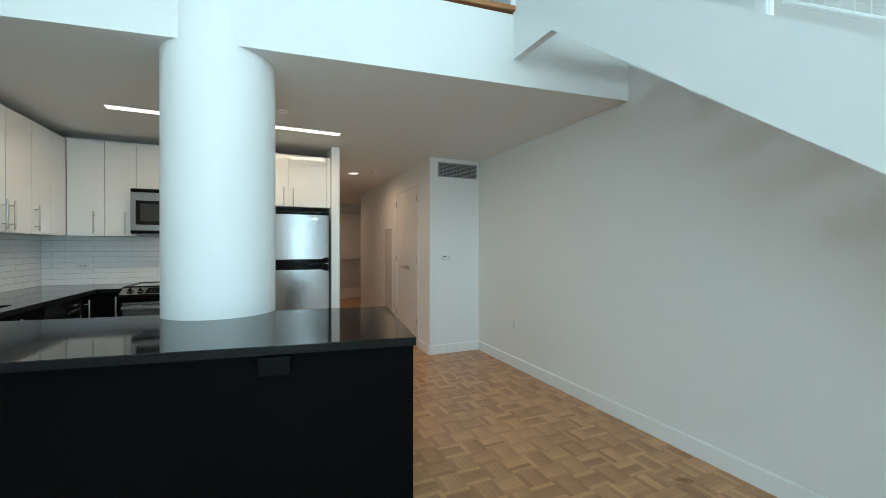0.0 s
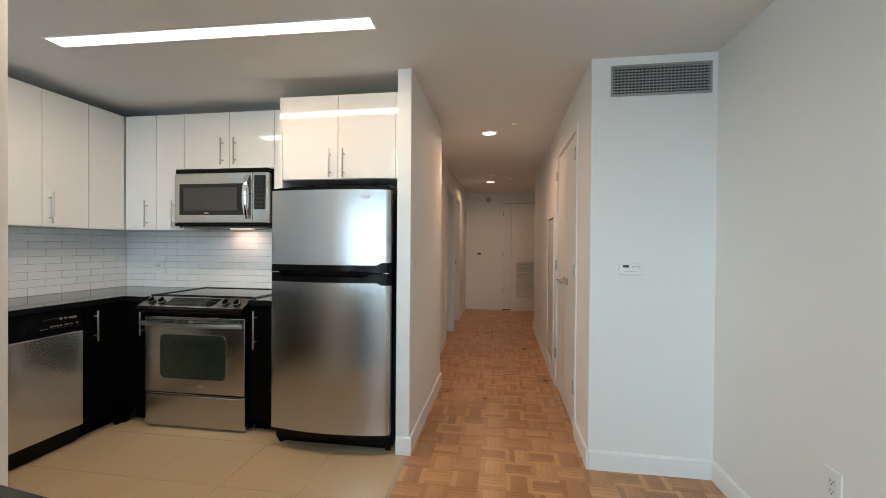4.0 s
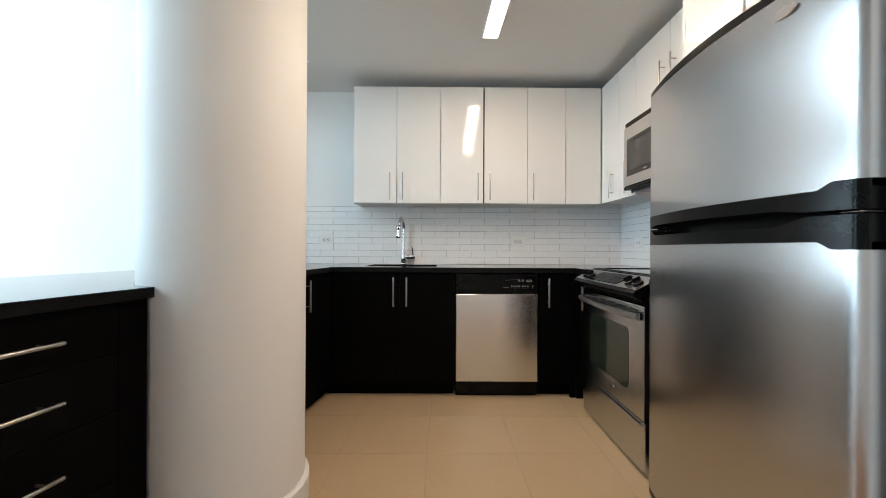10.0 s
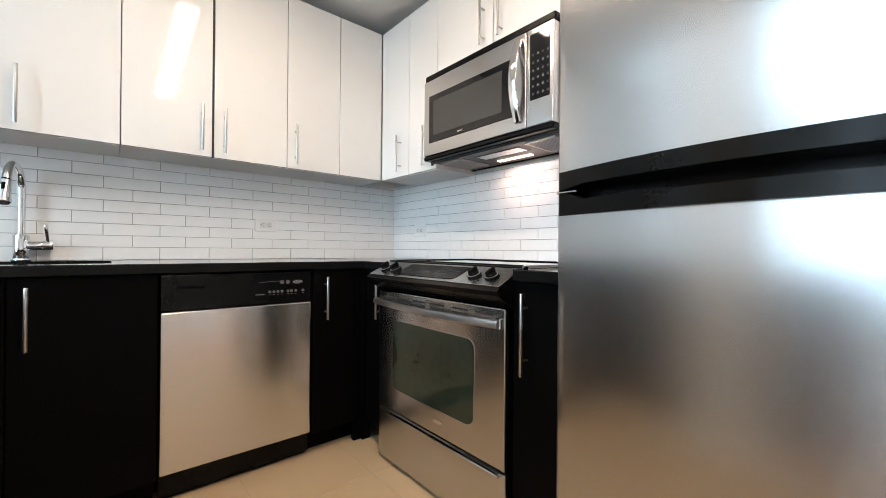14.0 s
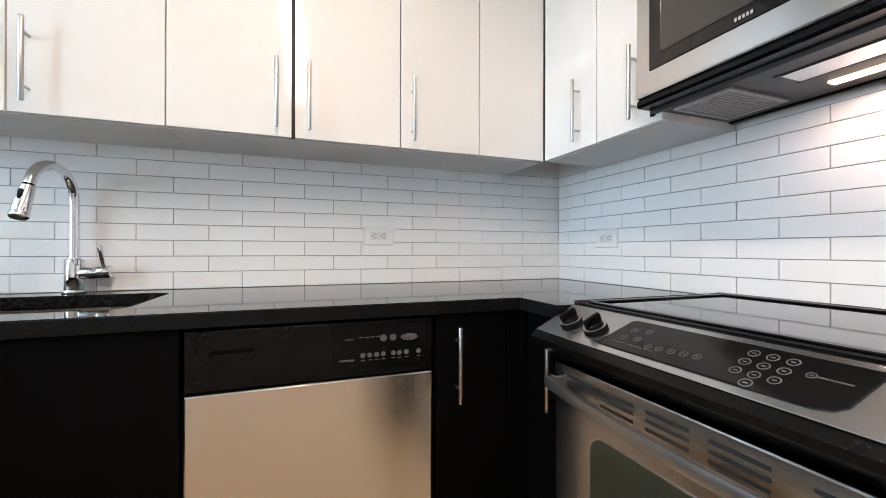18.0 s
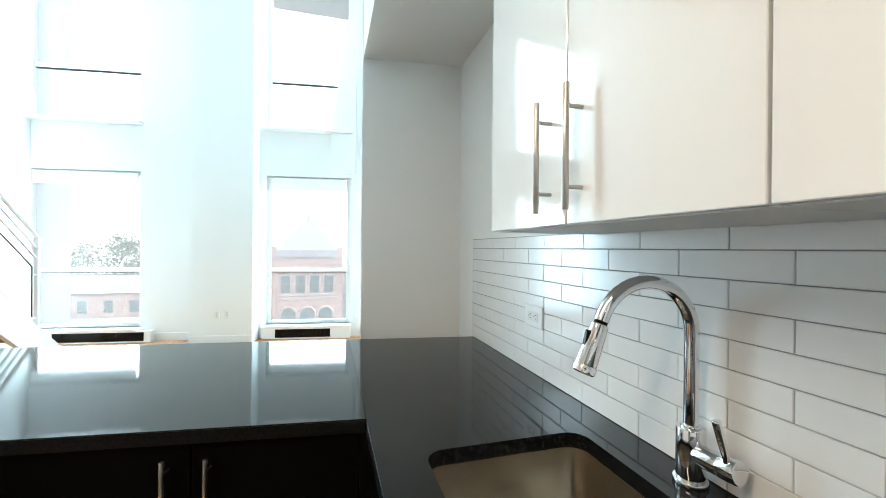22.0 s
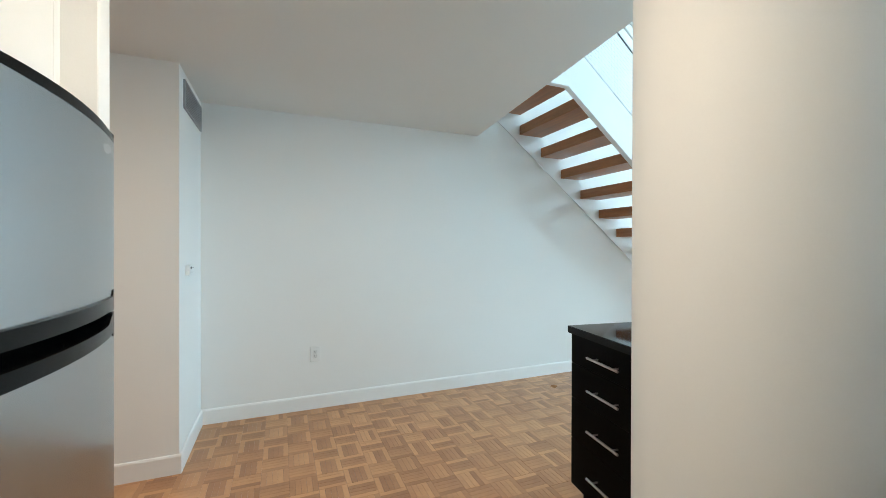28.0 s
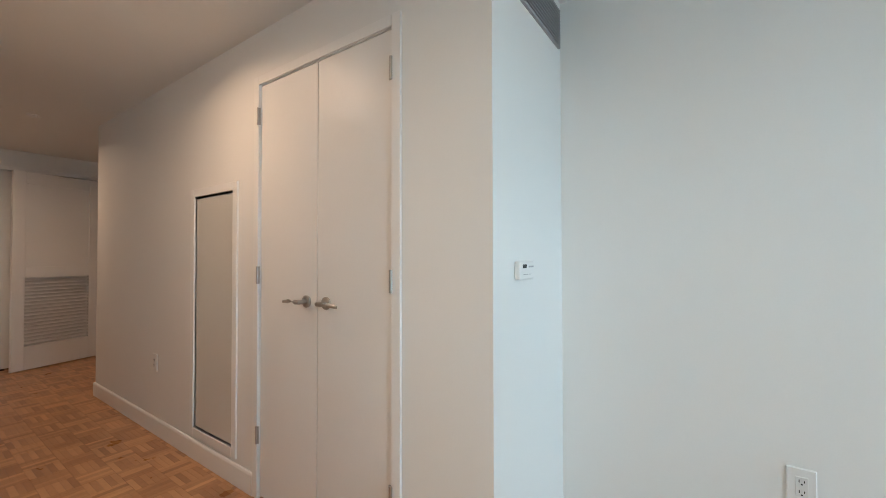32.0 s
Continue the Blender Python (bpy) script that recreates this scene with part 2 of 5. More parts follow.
RAILW = surface("white_enamel_steel", (0.80, 0.81, 0.81), 0.32, vary=0.02, scale=4, fine=100, bump=0.02)
GLASS = glass_like("window_glass_glare_veil", (0.96, 0.985, 0.985))
_n, _l = GLASS.node_tree.nodes, GLASS.node_tree.links
# translucent veil mixed into the panes imitates glare and haze over the view
_veil, _mix = _n.new("ShaderNodeBsdfTranslucent"), _n.new("ShaderNodeMixShader")
_veil.inputs[0].default_value = (0.9, 0.97, 1.0, 1)
_mix.inputs[0].default_value = 0.16
_l.new(_n["Principled BSDF"].outputs[0], _mix.inputs[1])
_l.new(_veil.outputs[0], _mix.inputs[2])
_l.new(_mix.outputs[0], _n["Material Output"].inputs[0])
LEDM = glowing("led_diffuser", (1.0, 0.90, 0.78), 4.0)


# ---------- geometry helpers ----------
def box(bm, x0, y0, z0, x1, y1, z1, bevel=0.0, seg=1):
    vs = [bm.verts.new((x, y, z)) for z in (z0, z1) for x, y in ((x0, y0), (x1, y0), (x1, y1), (x0, y1))]
    fs = [(0, 3, 2, 1), (4, 5, 6, 7), (0, 1, 5, 4), (1, 2, 6, 5), (2, 3, 7, 6), (3, 0, 4, 7)]
    faces = [bm.faces.new([vs[i] for i in f]) for f in fs]
    if bevel:
        edges = list({e for f in faces for e in f.edges})
        bmesh.ops.bevel(bm, geom=edges, offset=bevel, segments=seg, affect='EDGES', profile=0.5)
    return bm


def boxes(*rows, bevel=0.0, seg=1):
    bm = bmesh.new()
    for r in rows:
        box(bm, *r, bevel=bevel, seg=seg)
    return bm


def cyl(bm, m, r, h, n=24, r2=None, bevel=0.0):
    """A cylinder or cone from z = 0 to h of the pose m."""
    out = bmesh.ops.create_cone(bm, cap_ends=True, segments=n, radius1=r, radius2=r if r2 is None else r2, depth=h,
                                matrix=m @ M4.Translation((0, 0, h / 2)))
    if bevel:
        vs = set(out["verts"])
        es = [e for e in bm.edges if e.verts[0] in vs and e.verts[1] in vs and any(len(f.verts) > 4 for f in e.link_faces)]
        bmesh.ops.bevel(bm, geom=es, offset=bevel, segments=2, affect='EDGES', profile=0.5)
    return bm


def prism(bm, outline, z0, z1):
    """An upright prism over a level outline of (x, y)."""
    a = [bm.verts.new((x, y, z0)) for x, y in outline]
    b = [bm.verts.new((x, y, z1)) for x, y in outline]
    n = len(outline)
    bm.faces.new(list(reversed(a)))
    bm.faces.new(b)
    for i in range(n):
        bm.faces.new((a[i], a[(i + 1) % n], b[(i + 1) % n], b[i]))
    bmesh.ops.recalc_face_normals(bm, faces=bm.faces[:])
    return bm


def tube(bm, pts, r, n=14, radii=None):
    """A round tube along points."""
    pts = [Vector(p) for p in pts]
    rings = []
    up = Vector((0.0, 1.0, 0.0))
    for i, p in enumerate(pts):
        d = (pts[min(i + 1, len(pts) - 1)] - pts[max(i - 1, 0)]).normalized()
        a = d.cross(up)
        if a.length < 1e-3:
            a = d.cross(Vector((1, 0, 0)))
        a.normalize()
        b = d.cross(a)
        rr = radii[i] if radii else r
        rings.append([bm.verts.new(p + rr * (math.cos(2 * math.pi * k / n) * a + math.sin(2 * math.pi * k / n) * b)) for k in range(n)])
    for q, s in zip(rings, rings[1:]):
        for k in range(n):
            bm.faces.new((q[k], q[(k + 1) % n], s[(k + 1) % n], s[k]))
    bm.faces.new(rings[0])
    bm.faces.new(rings[-1])
    bmesh.ops.recalc_face_normals(bm, faces=bm.faces[:])
    return bm


def mesh_of(name, bm, material, smooth=False):
    me = bpy.data.meshes.new(name)
    bm.normal_update()
    bm.to_mesh(me)
    bm.free()
    me.materials.append(material)
    if smooth:
        for f in me.polygons:
            f.use_smooth = True
        me.set_sharp_from_angle(angle=radians(35))
    return me


def part(name, bm, material, parent, label="", smooth=False):
    """One mesh part, built in the frame of its thing, under that thing or under one of its parts."""
    ob = new(name, mesh_of(name, bm, material, smooth))
    ob.parent = parent
    return tagged(ob, label=label) if label else ob


def thing(name, m, label, category, group=""):
    ob = new(name)
    ob.empty_display_size = 0.1
    ob.matrix_basis = m
    return tagged(ob, label=label, category=category, group=group)


def solid(name, bm, material, label, category, kind="", smooth=False, m=None):
    """A thing, or piece of the setting, that is one mesh."""
    ob = new(name, mesh_of(name, bm, material, smooth))
    if m is not None:
        ob.matrix_basis = m
    return tagged(ob, label=label, category=category, kind=kind)


# ---------- the plan ----------
XS, YN, XE = -1.78, 4.85, 2.82          # sink wall, range wall, stair wall
CZ, CT = 2.45, 0.94                     # ceiling under the loft, countertop
LOFT, TOP = 2.95, 5.95                  # loft floor, high ceiling
TURN = radians(7.8)                     # the living room lies turned against the kitchen
ORG = Vector((0.908, 1.266))
CU, SU = math.cos(TURN), math.sin(TURN)
LIVING = M4.Translation((0.908, 1.266, 0)) @ M4.Rotation(-TURN, 4, 'Z')


def lr(u, v):
    """Plan point of the turned living room."""
    return (ORG.x + u * CU + v * SU, ORG.y - u * SU + v * CU)


def lr_u_at_x(x, v):
    return (x - ORG.x - v * SU) / CU


def structure(name, bm, material, label, smooth=False, m=None):
    return solid(name, bm, material, label, name.split("_")[0], "structure", smooth, m)


# floors: dark beds below, pieces are laid last
structure("floor", prism(bmesh.new(), [(-2.6, -4.6), (3.3, -4.6), (3.3, 11.6), (-2.6, 11.6)], -0.20, -0.006), PGAP, "dark bed of the oak parquet floor")

# kitchen walls
structure("wall_west", boxes((XS - 0.2, 1.30, -0.006, XS - 0.008, YN + 0.16, CZ)), WALL, "white painted wall behind the sink counter")
structure("wall_north", boxes((XS - 0.008, YN + 0.008, -0.006, 0.95, YN + 0.16, CZ)), WALL, "white painted wall behind the range")
structure("wall_stub", boxes((0.945, 4.155, -0.006, 1.035, 5.44, CZ), bevel=0.003), WALL, "white painted stub wall beside the refrigerator")
structure("wall_stair", boxes((XE, -2.95, -0.006, XE + 0.18, 4.4, TOP), (XE + 0.18, -4.4, -0.006, XE + 0.33, -2.85, TOP)), WALL, "tall white painted wall along the open stair")

# hall
HW, HE, HN = 0.86, 2.130, 10.05
D1, D2 = (7.08, 7.84), (8.02, 8.74)
structure("wall_hall_west", boxes((HW - 0.14, 5.44, -0.006, HW, D1[0], CZ), (HW - 0.14, D1[1], -0.006, HW, D2[0], CZ), (HW - 0.14, D2[1], -0.006, HW, HN, CZ),
                                  (HW - 0.14, D1[0], 2.12, HW, D1[1], CZ), (HW - 0.14, D2[0], 2.12, HW, D2[1], CZ),
                                  (HW, 5.40, -0.006, 0.95, 5.44, CZ)), WALL, "white painted hall wall with two door openings")
structure("wall_hall_north", boxes((HW - 0.14, HN, -0.006, 1.63, HN + 0.14, CZ), (1.63, HN, 2.22, 2.60, HN + 0.14, CZ), (2.60, HN, -0.006, 3.0, HN + 0.14, CZ)), WALL, "white painted end wall of the hall")
DC = (4.610, 5.545)
PN = (5.81, 6.275, 0.188, 1.628)
structure("wall_hall_east", boxes((HE, 4.175, -0.006, HE + 0.12, DC[0], CZ), (HE, DC[1], -0.006, HE + 0.12, PN[0], CZ), (HE, PN[1], -0.006, HE + 0.12, 8.22, CZ),
                                  (HE, DC[0], 2.155, HE + 0.12, DC[1], CZ), (HE, PN[0], PN[3], HE + 0.12, PN[1], CZ), (HE, PN[0], -0.006, HE + 0.12, PN[1], PN[2]),
                                  (HE + 0.12, 8.10, -0.006, 3.1, 8.22, CZ)), WALL, "white painted hall wall with a closet opening")
structure("wall_niche", boxes((HE + 0.12, 4.175, -0.006, XE, 4.295, CZ)), WALL, "short white painted wall below the air grille")
structure("wall_closet_back", boxes((HE + 0.70, 4.295, -0.006, XE, 8.10, CZ)), WALL, "plain wall closing the closet")
structure("wall_hall_far_east", boxes((2.95, 8.22, -0.006, 3.1, HN, CZ)), WALL, "white painted wall at the turn of the hall")
structure("wall_closet_north", boxes((1.50, 10.75, -0.006, 2.75, 10.85, CZ), (1.45, 10.19, -0.006, 1.63, 10.75, CZ), (2.60, 10.19, -0.006, 2.75, 10.75, CZ)), WALL, "plain walls inside the hall closet")
structure("wall_bedroom", boxes((-1.9, 5.02, -0.006, HW - 0.14, 5.12, CZ), (-2.0, 5.12, -0.006, -1.9, HN, CZ), (-1.9, HN, -0.006, HW - 0.14, HN + 0.1, CZ)), WALL, "plain white walls of the room beyond the hall doors")

# living room
WV, PV = -4.42, -4.10
W2, W1 = (-1.715, -0.455), (1.288, 2.815)
PIER = (-0.36, 0.49)
ROWS_Z = ((0.20, 2.49), (3.21, 5.46))
ue = 3.05


def south_wall():
    bm = bmesh.new()
    u0, u1, v0, v1 = -2.30, ue, WV - 0.30, WV + 0.02
    for a, b in ((u0, W2[0]), (W2[1], W1[0]), (W1[1], u1)):
        box(bm, a, v0, -0.006, b, v1, TOP)
    for a, b in (W2, W1):
        for z0, z1 in ((-0.006, ROWS_Z[0][0]), (ROWS_Z[0][1], ROWS_Z[1][0]), (ROWS_Z[1][1], TOP)):
            box(bm, a, v0, z0, b, v1, z1)
    box(bm, PIER[0], v1, -0.006, PIER[1], PV, TOP)
    for a, b in ((v1, v1 + 0.07),):
        q = [(-1.80, 2.55), (-1.425, 2.55), (-1.425, 3.20), (-1.70, 5.20), (-1.80, 5.20)]
        f0 = [bm.verts.new((uu, a, zz)) for uu, zz in q]
        f1 = [bm.verts.new((uu, b, zz)) for uu, zz in q]
        bm.faces.new(f0)
        bm.faces.new(f1)
        for k in range(5):
            bm.faces.new((f0[k], f0[(k + 1) % 5], f1[(k + 1) % 5], f1[k]))
    bmesh.ops.recalc_face_normals(bm, faces=bm.faces[:])
    return bm


structure("wall_south", south_wall(), WALL, "tall white painted window wall with a deep pier", m=LIVING)
structure("wall_living_west", boxes((-2.85, WV + 0.02, -0.006, -2.125, -0.25, TOP)), WALL, "tall white painted living room wall ending in a pier", m=LIVING)
# loft slab with its edge, high walls above
VF = 0.735
xw = -1.235
uw = lr_u_at_x(xw, VF)
edge_w, edge_e = (xw, 2.290), (XE, 1.825)
outline = [(XS - 0.2, 1.2), (xw, 1.2), edge_w, (0.04, 2.112), edge_e, (XE, 5.5), (XE + 0.2, 5.5), (XE + 0.2, 11.0), (XS - 0.3, 11.0)]
structure("ceiling", prism(bmesh.new(), outline, CZ, LOFT - 0.02), CEIL, "white painted ceiling, the underside of the loft")
structure("wall_loft", boxes((XS - 0.3, 1.2, LOFT, XS - 0.1, 7.0, TOP), (XS - 0.1, 6.9, LOFT, XE + 0.2, 7.0, TOP), (XE, 4.4, LOFT, XE + 0.18, 6.9, TOP)), WALL, "plain white upper walls of the loft")
structure("wall_upper_west", boxes((-2.30, -0.249, LOFT, -2.155, 0.9, TOP)), WALL, "white upper wall", m=LIVING)
structure("ceiling_high", prism(bmesh.new(), [(-2.7, -4.6), (3.3, -4.6), (3.3, 7.0), (-2.7, 7.0)], TOP, TOP + 0.15), CEIL, "high white ceiling over the living room")
structure("trim_loft_edge", boxes((lr_u_at_x(0.36, VF + 0.05), VF + 0.018, LOFT - 0.005, lr_u_at_x(1.85, VF), VF + 0.20, LOFT + 0.030), bevel=0.004), TREAD, "oiled wood edge board of the loft floor", m=LIVING)

# round column
bm = cyl(bmesh.new(), pose(0.046, 2.386, -0.006), 0.306, TOP + 0.006, 72)
structure("column", bm, WALL, "round white painted column through the counter", smooth=True)
bm = cyl(cyl(bmesh.new(), pose(0.046, 2.386, -0.005), 0.324, 0.108, 72), pose(0.046, 2.386, 0.103), 0.324, 0.008, 72, r2=0.316)
structure("baseboard_column", bm, TRIM, "white painted baseboard round the column", smooth=True)


# ---------- windows ----------
def window(name, u0, u1, z0, z1, bar):
    root = tagged(new(name), label="tall white framed window with clear panes", category="window", kind="structure")
    root.matrix_basis = LIVING
    f, v = 0.055, WV - 0.10
    part("window_frame", boxes((u0, v - 0.03, z0, u0 + f, v + 0.04, z1), (u1 - f, v - 0.03, z0, u1, v + 0.04, z1),
                               (u0 + f, v - 0.03, z0, u1 - f, v + 0.04, z0 + f), (u0 + f, v - 0.03, z1 - f, u1 - f, v + 0.04, z1), bevel=0.004), TRIM, root)
    part("window_bar", boxes((u0 + f, v - 0.03, bar - 0.03, u1 - f, v + 0.04, bar + 0.03), bevel=0.004), TRIM, root)
    # shadow line along the bar's lower edge, put in as a dark strip
    part("gasket", boxes((u0 + f, v - 0.02, bar - 0.042, u1 - f, v + 0.030, bar - 0.0302)), DARK, root, "dark strip painted as the shadow line under the bar")
    for a, b in ((z0 + f, bar - 0.042), (bar + 0.03, z1 - f)):
        pane = part("pane", boxes((u0 + f, v - 0.004, a, u1 - f, v + 0.004, b)), GLASS, root)
        pane.visible_shadow = False
    part("window_sill", boxes((u0 - 0.03, WV - 0.06, z0 - 0.035, u1 + 0.03, WV + 0.16, z0), bevel=0.004), TRIM, root)
    return root


window("window_1", *W1, *ROWS_Z[0], 1.040)
window("window_2", *W2, *ROWS_Z[0], 1.040)
window("window_3", *W1, *ROWS_Z[1], 3.995)
window("window_4", *W2, *ROWS_Z[1], 3.995)


# ---------- cabinets ----------
def bar_pull(parent, x, z0, z1, y=0.0, level=False, material=None):
    """A round bar handle on two posts, standing off the front at y towards -y. level: lies along x from z0 to z1 at height x."""
    bm = bmesh.new()
    L = z1 - z0
    if level:
        cyl(bm, pose(z0, y - 0.033, x, 0, 90, 0), 0.006, L, 14, bevel=0.001)
        for s in (0.18, 0.82):
            cyl(bm, pose(z0 + s * L, y, x, 90, 0, 0), 0.004, 0.032, 10)
    else:
        cyl(bm, pose(x, y - 0.033, z0), 0.006, L, 14, bevel=0.001)
        for s in (0.18, 0.82):
            cyl(bm, pose(x, y, z0 + s * L, 90, 0, 0), 0.004, 0.032, 10)
    return part("handle", bm, material or BAR, parent, "satin steel bar handle", smooth=True)


def cabinet(name, m, w, d, z0, z1, doors, front, label, group, kick=0.0, carcass=None, drawers=(), hollow=False):
    """A cabinet unit: front face at y = 0 looking to -y, x from 0 to w. doors: (x0, x1, handle x, handle z0, handle z1)."""
    root = thing(name, m, label, "cabinet", group)
    body = bmesh.new()
    if hollow:
        box(body, 0.019, 0.021, z0 + kick, w - 0.019, d - 0.012, z0 + kick + 0.018)
        for r in ((0.001, 0.021, z0 + kick, 0.019, d, z1), (w - 0.019, 0.021, z0 + kick, w - 0.001, d, z1)):
            part("side_panel", boxes(r), front, root)
        part("back_panel", boxes((0.0195, d - 0.0115, z0 + kick, w - 0.0195, d, z1)), front, root)
        part("top_rail", boxes((0.0195, 0.021, z1 - 0.09, w - 0.0195, 0.039, z1)), front, root)
    else:
        box(body, 0.001, 0.021, z0 + kick, w - 0.001, d, z1)
    if kick:
        box(body, 0.001, 0.075, z0, w - 0.001, d, z0 + kick)
    part("body", body, carcass or front, root)
    for x0, x1, hx, h0, h1 in doors:
        door = part("door", boxes((x0 + 0.002, 0.0, z0 + kick + 0.002, x1 - 0.002, 0.0195, z1 - 0.002), bevel=0.0012), front, root)
        if hx is not None:
            bar_pull(door, hx, h0, h1)
    for a, b, hz, h0, h1 in drawers:
        dr = part("drawer_front", boxes((0.0015, 0.0, a + 0.0015, w - 0.0015, 0.0195, b - 0.0015), bevel=0.0012), front, root)
        bar_pull(dr, hz, h0, h1, level=True)
    return root


UB, UT = 1.438, 2.374
UX = -1.474


def west_frame(y0):
    return pose(UX, y0, 0, 0, 0, 90)


G = "kitchen wall cabinets"
H0, H1 = 1.462, 1.680
WHITE = "glossy white wall cabinet with steel bar handles"
cabinet("wall_cabinet", west_frame(2.565), 0.697, 0.300, UB, UT, [(0, 0.347, 0.294, H0, H1), (0.347, 0.697, 0.394, H0, H1)], CABW, WHITE + ", above the sink", G, carcass=CARC)
ajar = cabinet("wall_cabinet", west_frame(3.262), 0.698, 0.300, UB, UT, [(0, 0.343, 0.298, H0, H1), (0.350, 0.698, 0.394, H0, H1)], CABW, WHITE + ", doors slightly ajar", G, carcass=CARC)
# dark strip stands for the shade in the gap between the two doors
part("door_seal", boxes((0.340, 0.012, UB + 0.002, 0.353, 0.0208, UT - 0.002)), DARK, ajar, "dark strip painted as the shade between the doors")
cabinet("wall_cabinet", west_frame(3.960), 0.592, 0.300, UB, UT, [(0, 0.306, 0.042, H0, H1), (0.306, 0.592, None, 0, 0)], CABW, WHITE + " in the corner", G, carcass=CARC)
NY = 4.555
cabinet("wall_cabinet", pose(-1.474, NY, 0), 0.549, 0.290, UB, UT, [(0.002, 0.294, 0.212, H0, H1), (0.294, 0.549, 0.462, H0, H1)], CABW, WHITE + " beside the microwave", G, carcass=CARC)
cabinet("wall_cabinet", pose(-0.925, NY, 0), 0.778, 0.290, 1.925, UT, [(0, 0.398, 0.342, 1.955, 2.165), (0.398, 0.778, 0.452, 1.955, 2.165)], CABW, WHITE + " above the microwave", G, carcass=CARC)
cabinet("wall_cabinet", pose(-0.147, NY, 0), 0.226, 0.290, UB, UT, [(0, 0.226, 0.035, H0, H1)], CABW, "narrow " + WHITE, G, carcass=CARC)
cabinet("wall_cabinet", pose(0.104, 4.250, 0), 0.804, 0.590, 1.775, 2.345, [(0, 0.402, 0.351, 1.785, 1.976), (0.402, 0.804, 0.447, 1.785, 1.976)], CABW, "deep " + WHITE + " over the refrigerator", G, carcass=CARC)
solid("filler_strip", boxes((0.909, 4.250, 1.775, 0.9445, 4.27, 2.345), bevel=0.001), CABW, "white lacquered filler strip beside the wall cabinet", "filler")
# side panel of the refrigerator niche
solid("side_panel", boxes((0.084, 4.250, 0.0, 0.1035, YN, 2.345), bevel=0.001), CABW, "white lacquered side panel beside the refrigerator", "panel")

# base cabinets along the sink wall: fronts at x = -1.168
BX = -1.168
K = 0.10
BZ = CT - 0.038
BL = "matte black base cabinet with steel bar handles"


def west_base(y0):
    return pose(BX, y0, 0, 0, 0, 90)


G2 = "kitchen base cabinets"
sink_cab = cabinet("base_cabinet", west_base(2.505), 0.863, 0.575, 0, BZ, [(0.0, 0.470, 0.424, 0.66, 0.868), (0.470, 0.868, 0.518, 0.66, 0.868)], CABB, BL + " under the sink", G2, kick=K, hollow=True)
part("corner_filler", boxes((-0.075, 0.0, K, -0.001, 0.02, BZ), (-0.075, 0.075, 0.0, -0.001, 0.095, K)), CABB, sink_cab)
cabinet("base_cabinet", west_base(3.985), 0.265, 0.575, 0, BZ, [(0.0, 0.225, 0.062, 0.655, 0.865)], CABB, "narrow " + BL + " beside the dishwasher", G2, kick=K)
solid("corner_post", boxes((BX - 0.03, 4.2115, 0.0, BX - 0.0005, 4.2495, BZ), (BX - 0.03, 4.2515, 0.0, BX + 0.0185, 4.30, BZ)), CABB, "matte black filler post in the cabinet corner", "filler")
RY = 4.262
cabinet("base_cabinet", pose(-1.148, RY + 0.008, 0), 0.185, 0.570, 0, BZ, [(0.0, 0.183, 0.145, 0.655, 0.865)], CABB, "narrow " + BL + " beside the range", G2, kick=K)
cabinet("base_cabinet", pose(-0.152, RY - 0.005, 0), 0.232, 0.580, 0, BZ, [(0.0, 0.232, 0.057, 0.60, 0.865)], CABB, "narrow matte black base cabinet between range and refrigerator", G2, kick=K)

# peninsula: cabinets under the turned counter, fronts towards the kitchen
VN = 0.944                       # north edge of the counter


def pen_frame(u):
    x, y = lr(u, VN - 0.020)
    return pose(x, y, 0, 0, 0, 180 - math.degrees(TURN))


drawer_cab = cabinet("base_cabinet", pen_frame(-0.003), 0.590, 0.58, 0, BZ, [], CABB, "matte black drawer cabinet at the peninsula end", G2, kick=K,
        drawers=[(0.745, BZ, 0.817, 0.182, 0.406), (0.562, 0.745, 0.656, 0.182, 0.406), (0.350, 0.562, 0.458, 0.182, 0.406), (0.102, 0.350, 0.230, 0.182, 0.406)])
part("column_filler", boxes((0.5905, 0.0, 0.0, 0.690, 0.30, BZ)), CABB, drawer_cab)
pen_cab = cabinet("base_cabinet", pen_frame(-1.335), 0.855, 0.58, 0, BZ, [(0.0, 0.440, 0.389, 0.675, 0.872), (0.440, 0.855, 0.487, 0.675, 0.872)], CABB, "matte black base cabinet beside the column", G2, kick=K)
part("back_panel", boxes((-1.335, 0.845, 0.0, 0.80, 0.865, BZ)), CABB, pen_cab, "matte black panel towards the living room")
part("end_panel", boxes((-1.3335, 0.581, 0.0, -1.316, 0.8445, BZ)), CABB, pen_cab)
part("corner_filler", boxes((0.856, 0.0, K, 0.897, 0.02, BZ), (0.856, 0.075, 0.0, 1.0, 0.095, K)), CABB, pen_cab)


# ---------- countertops ----------
pen_in = (-1.1534, 2.490)
# slab pieces of the peninsula, with a bite for the column
cx, cy, cr = 0.046, 2.386, 0.309


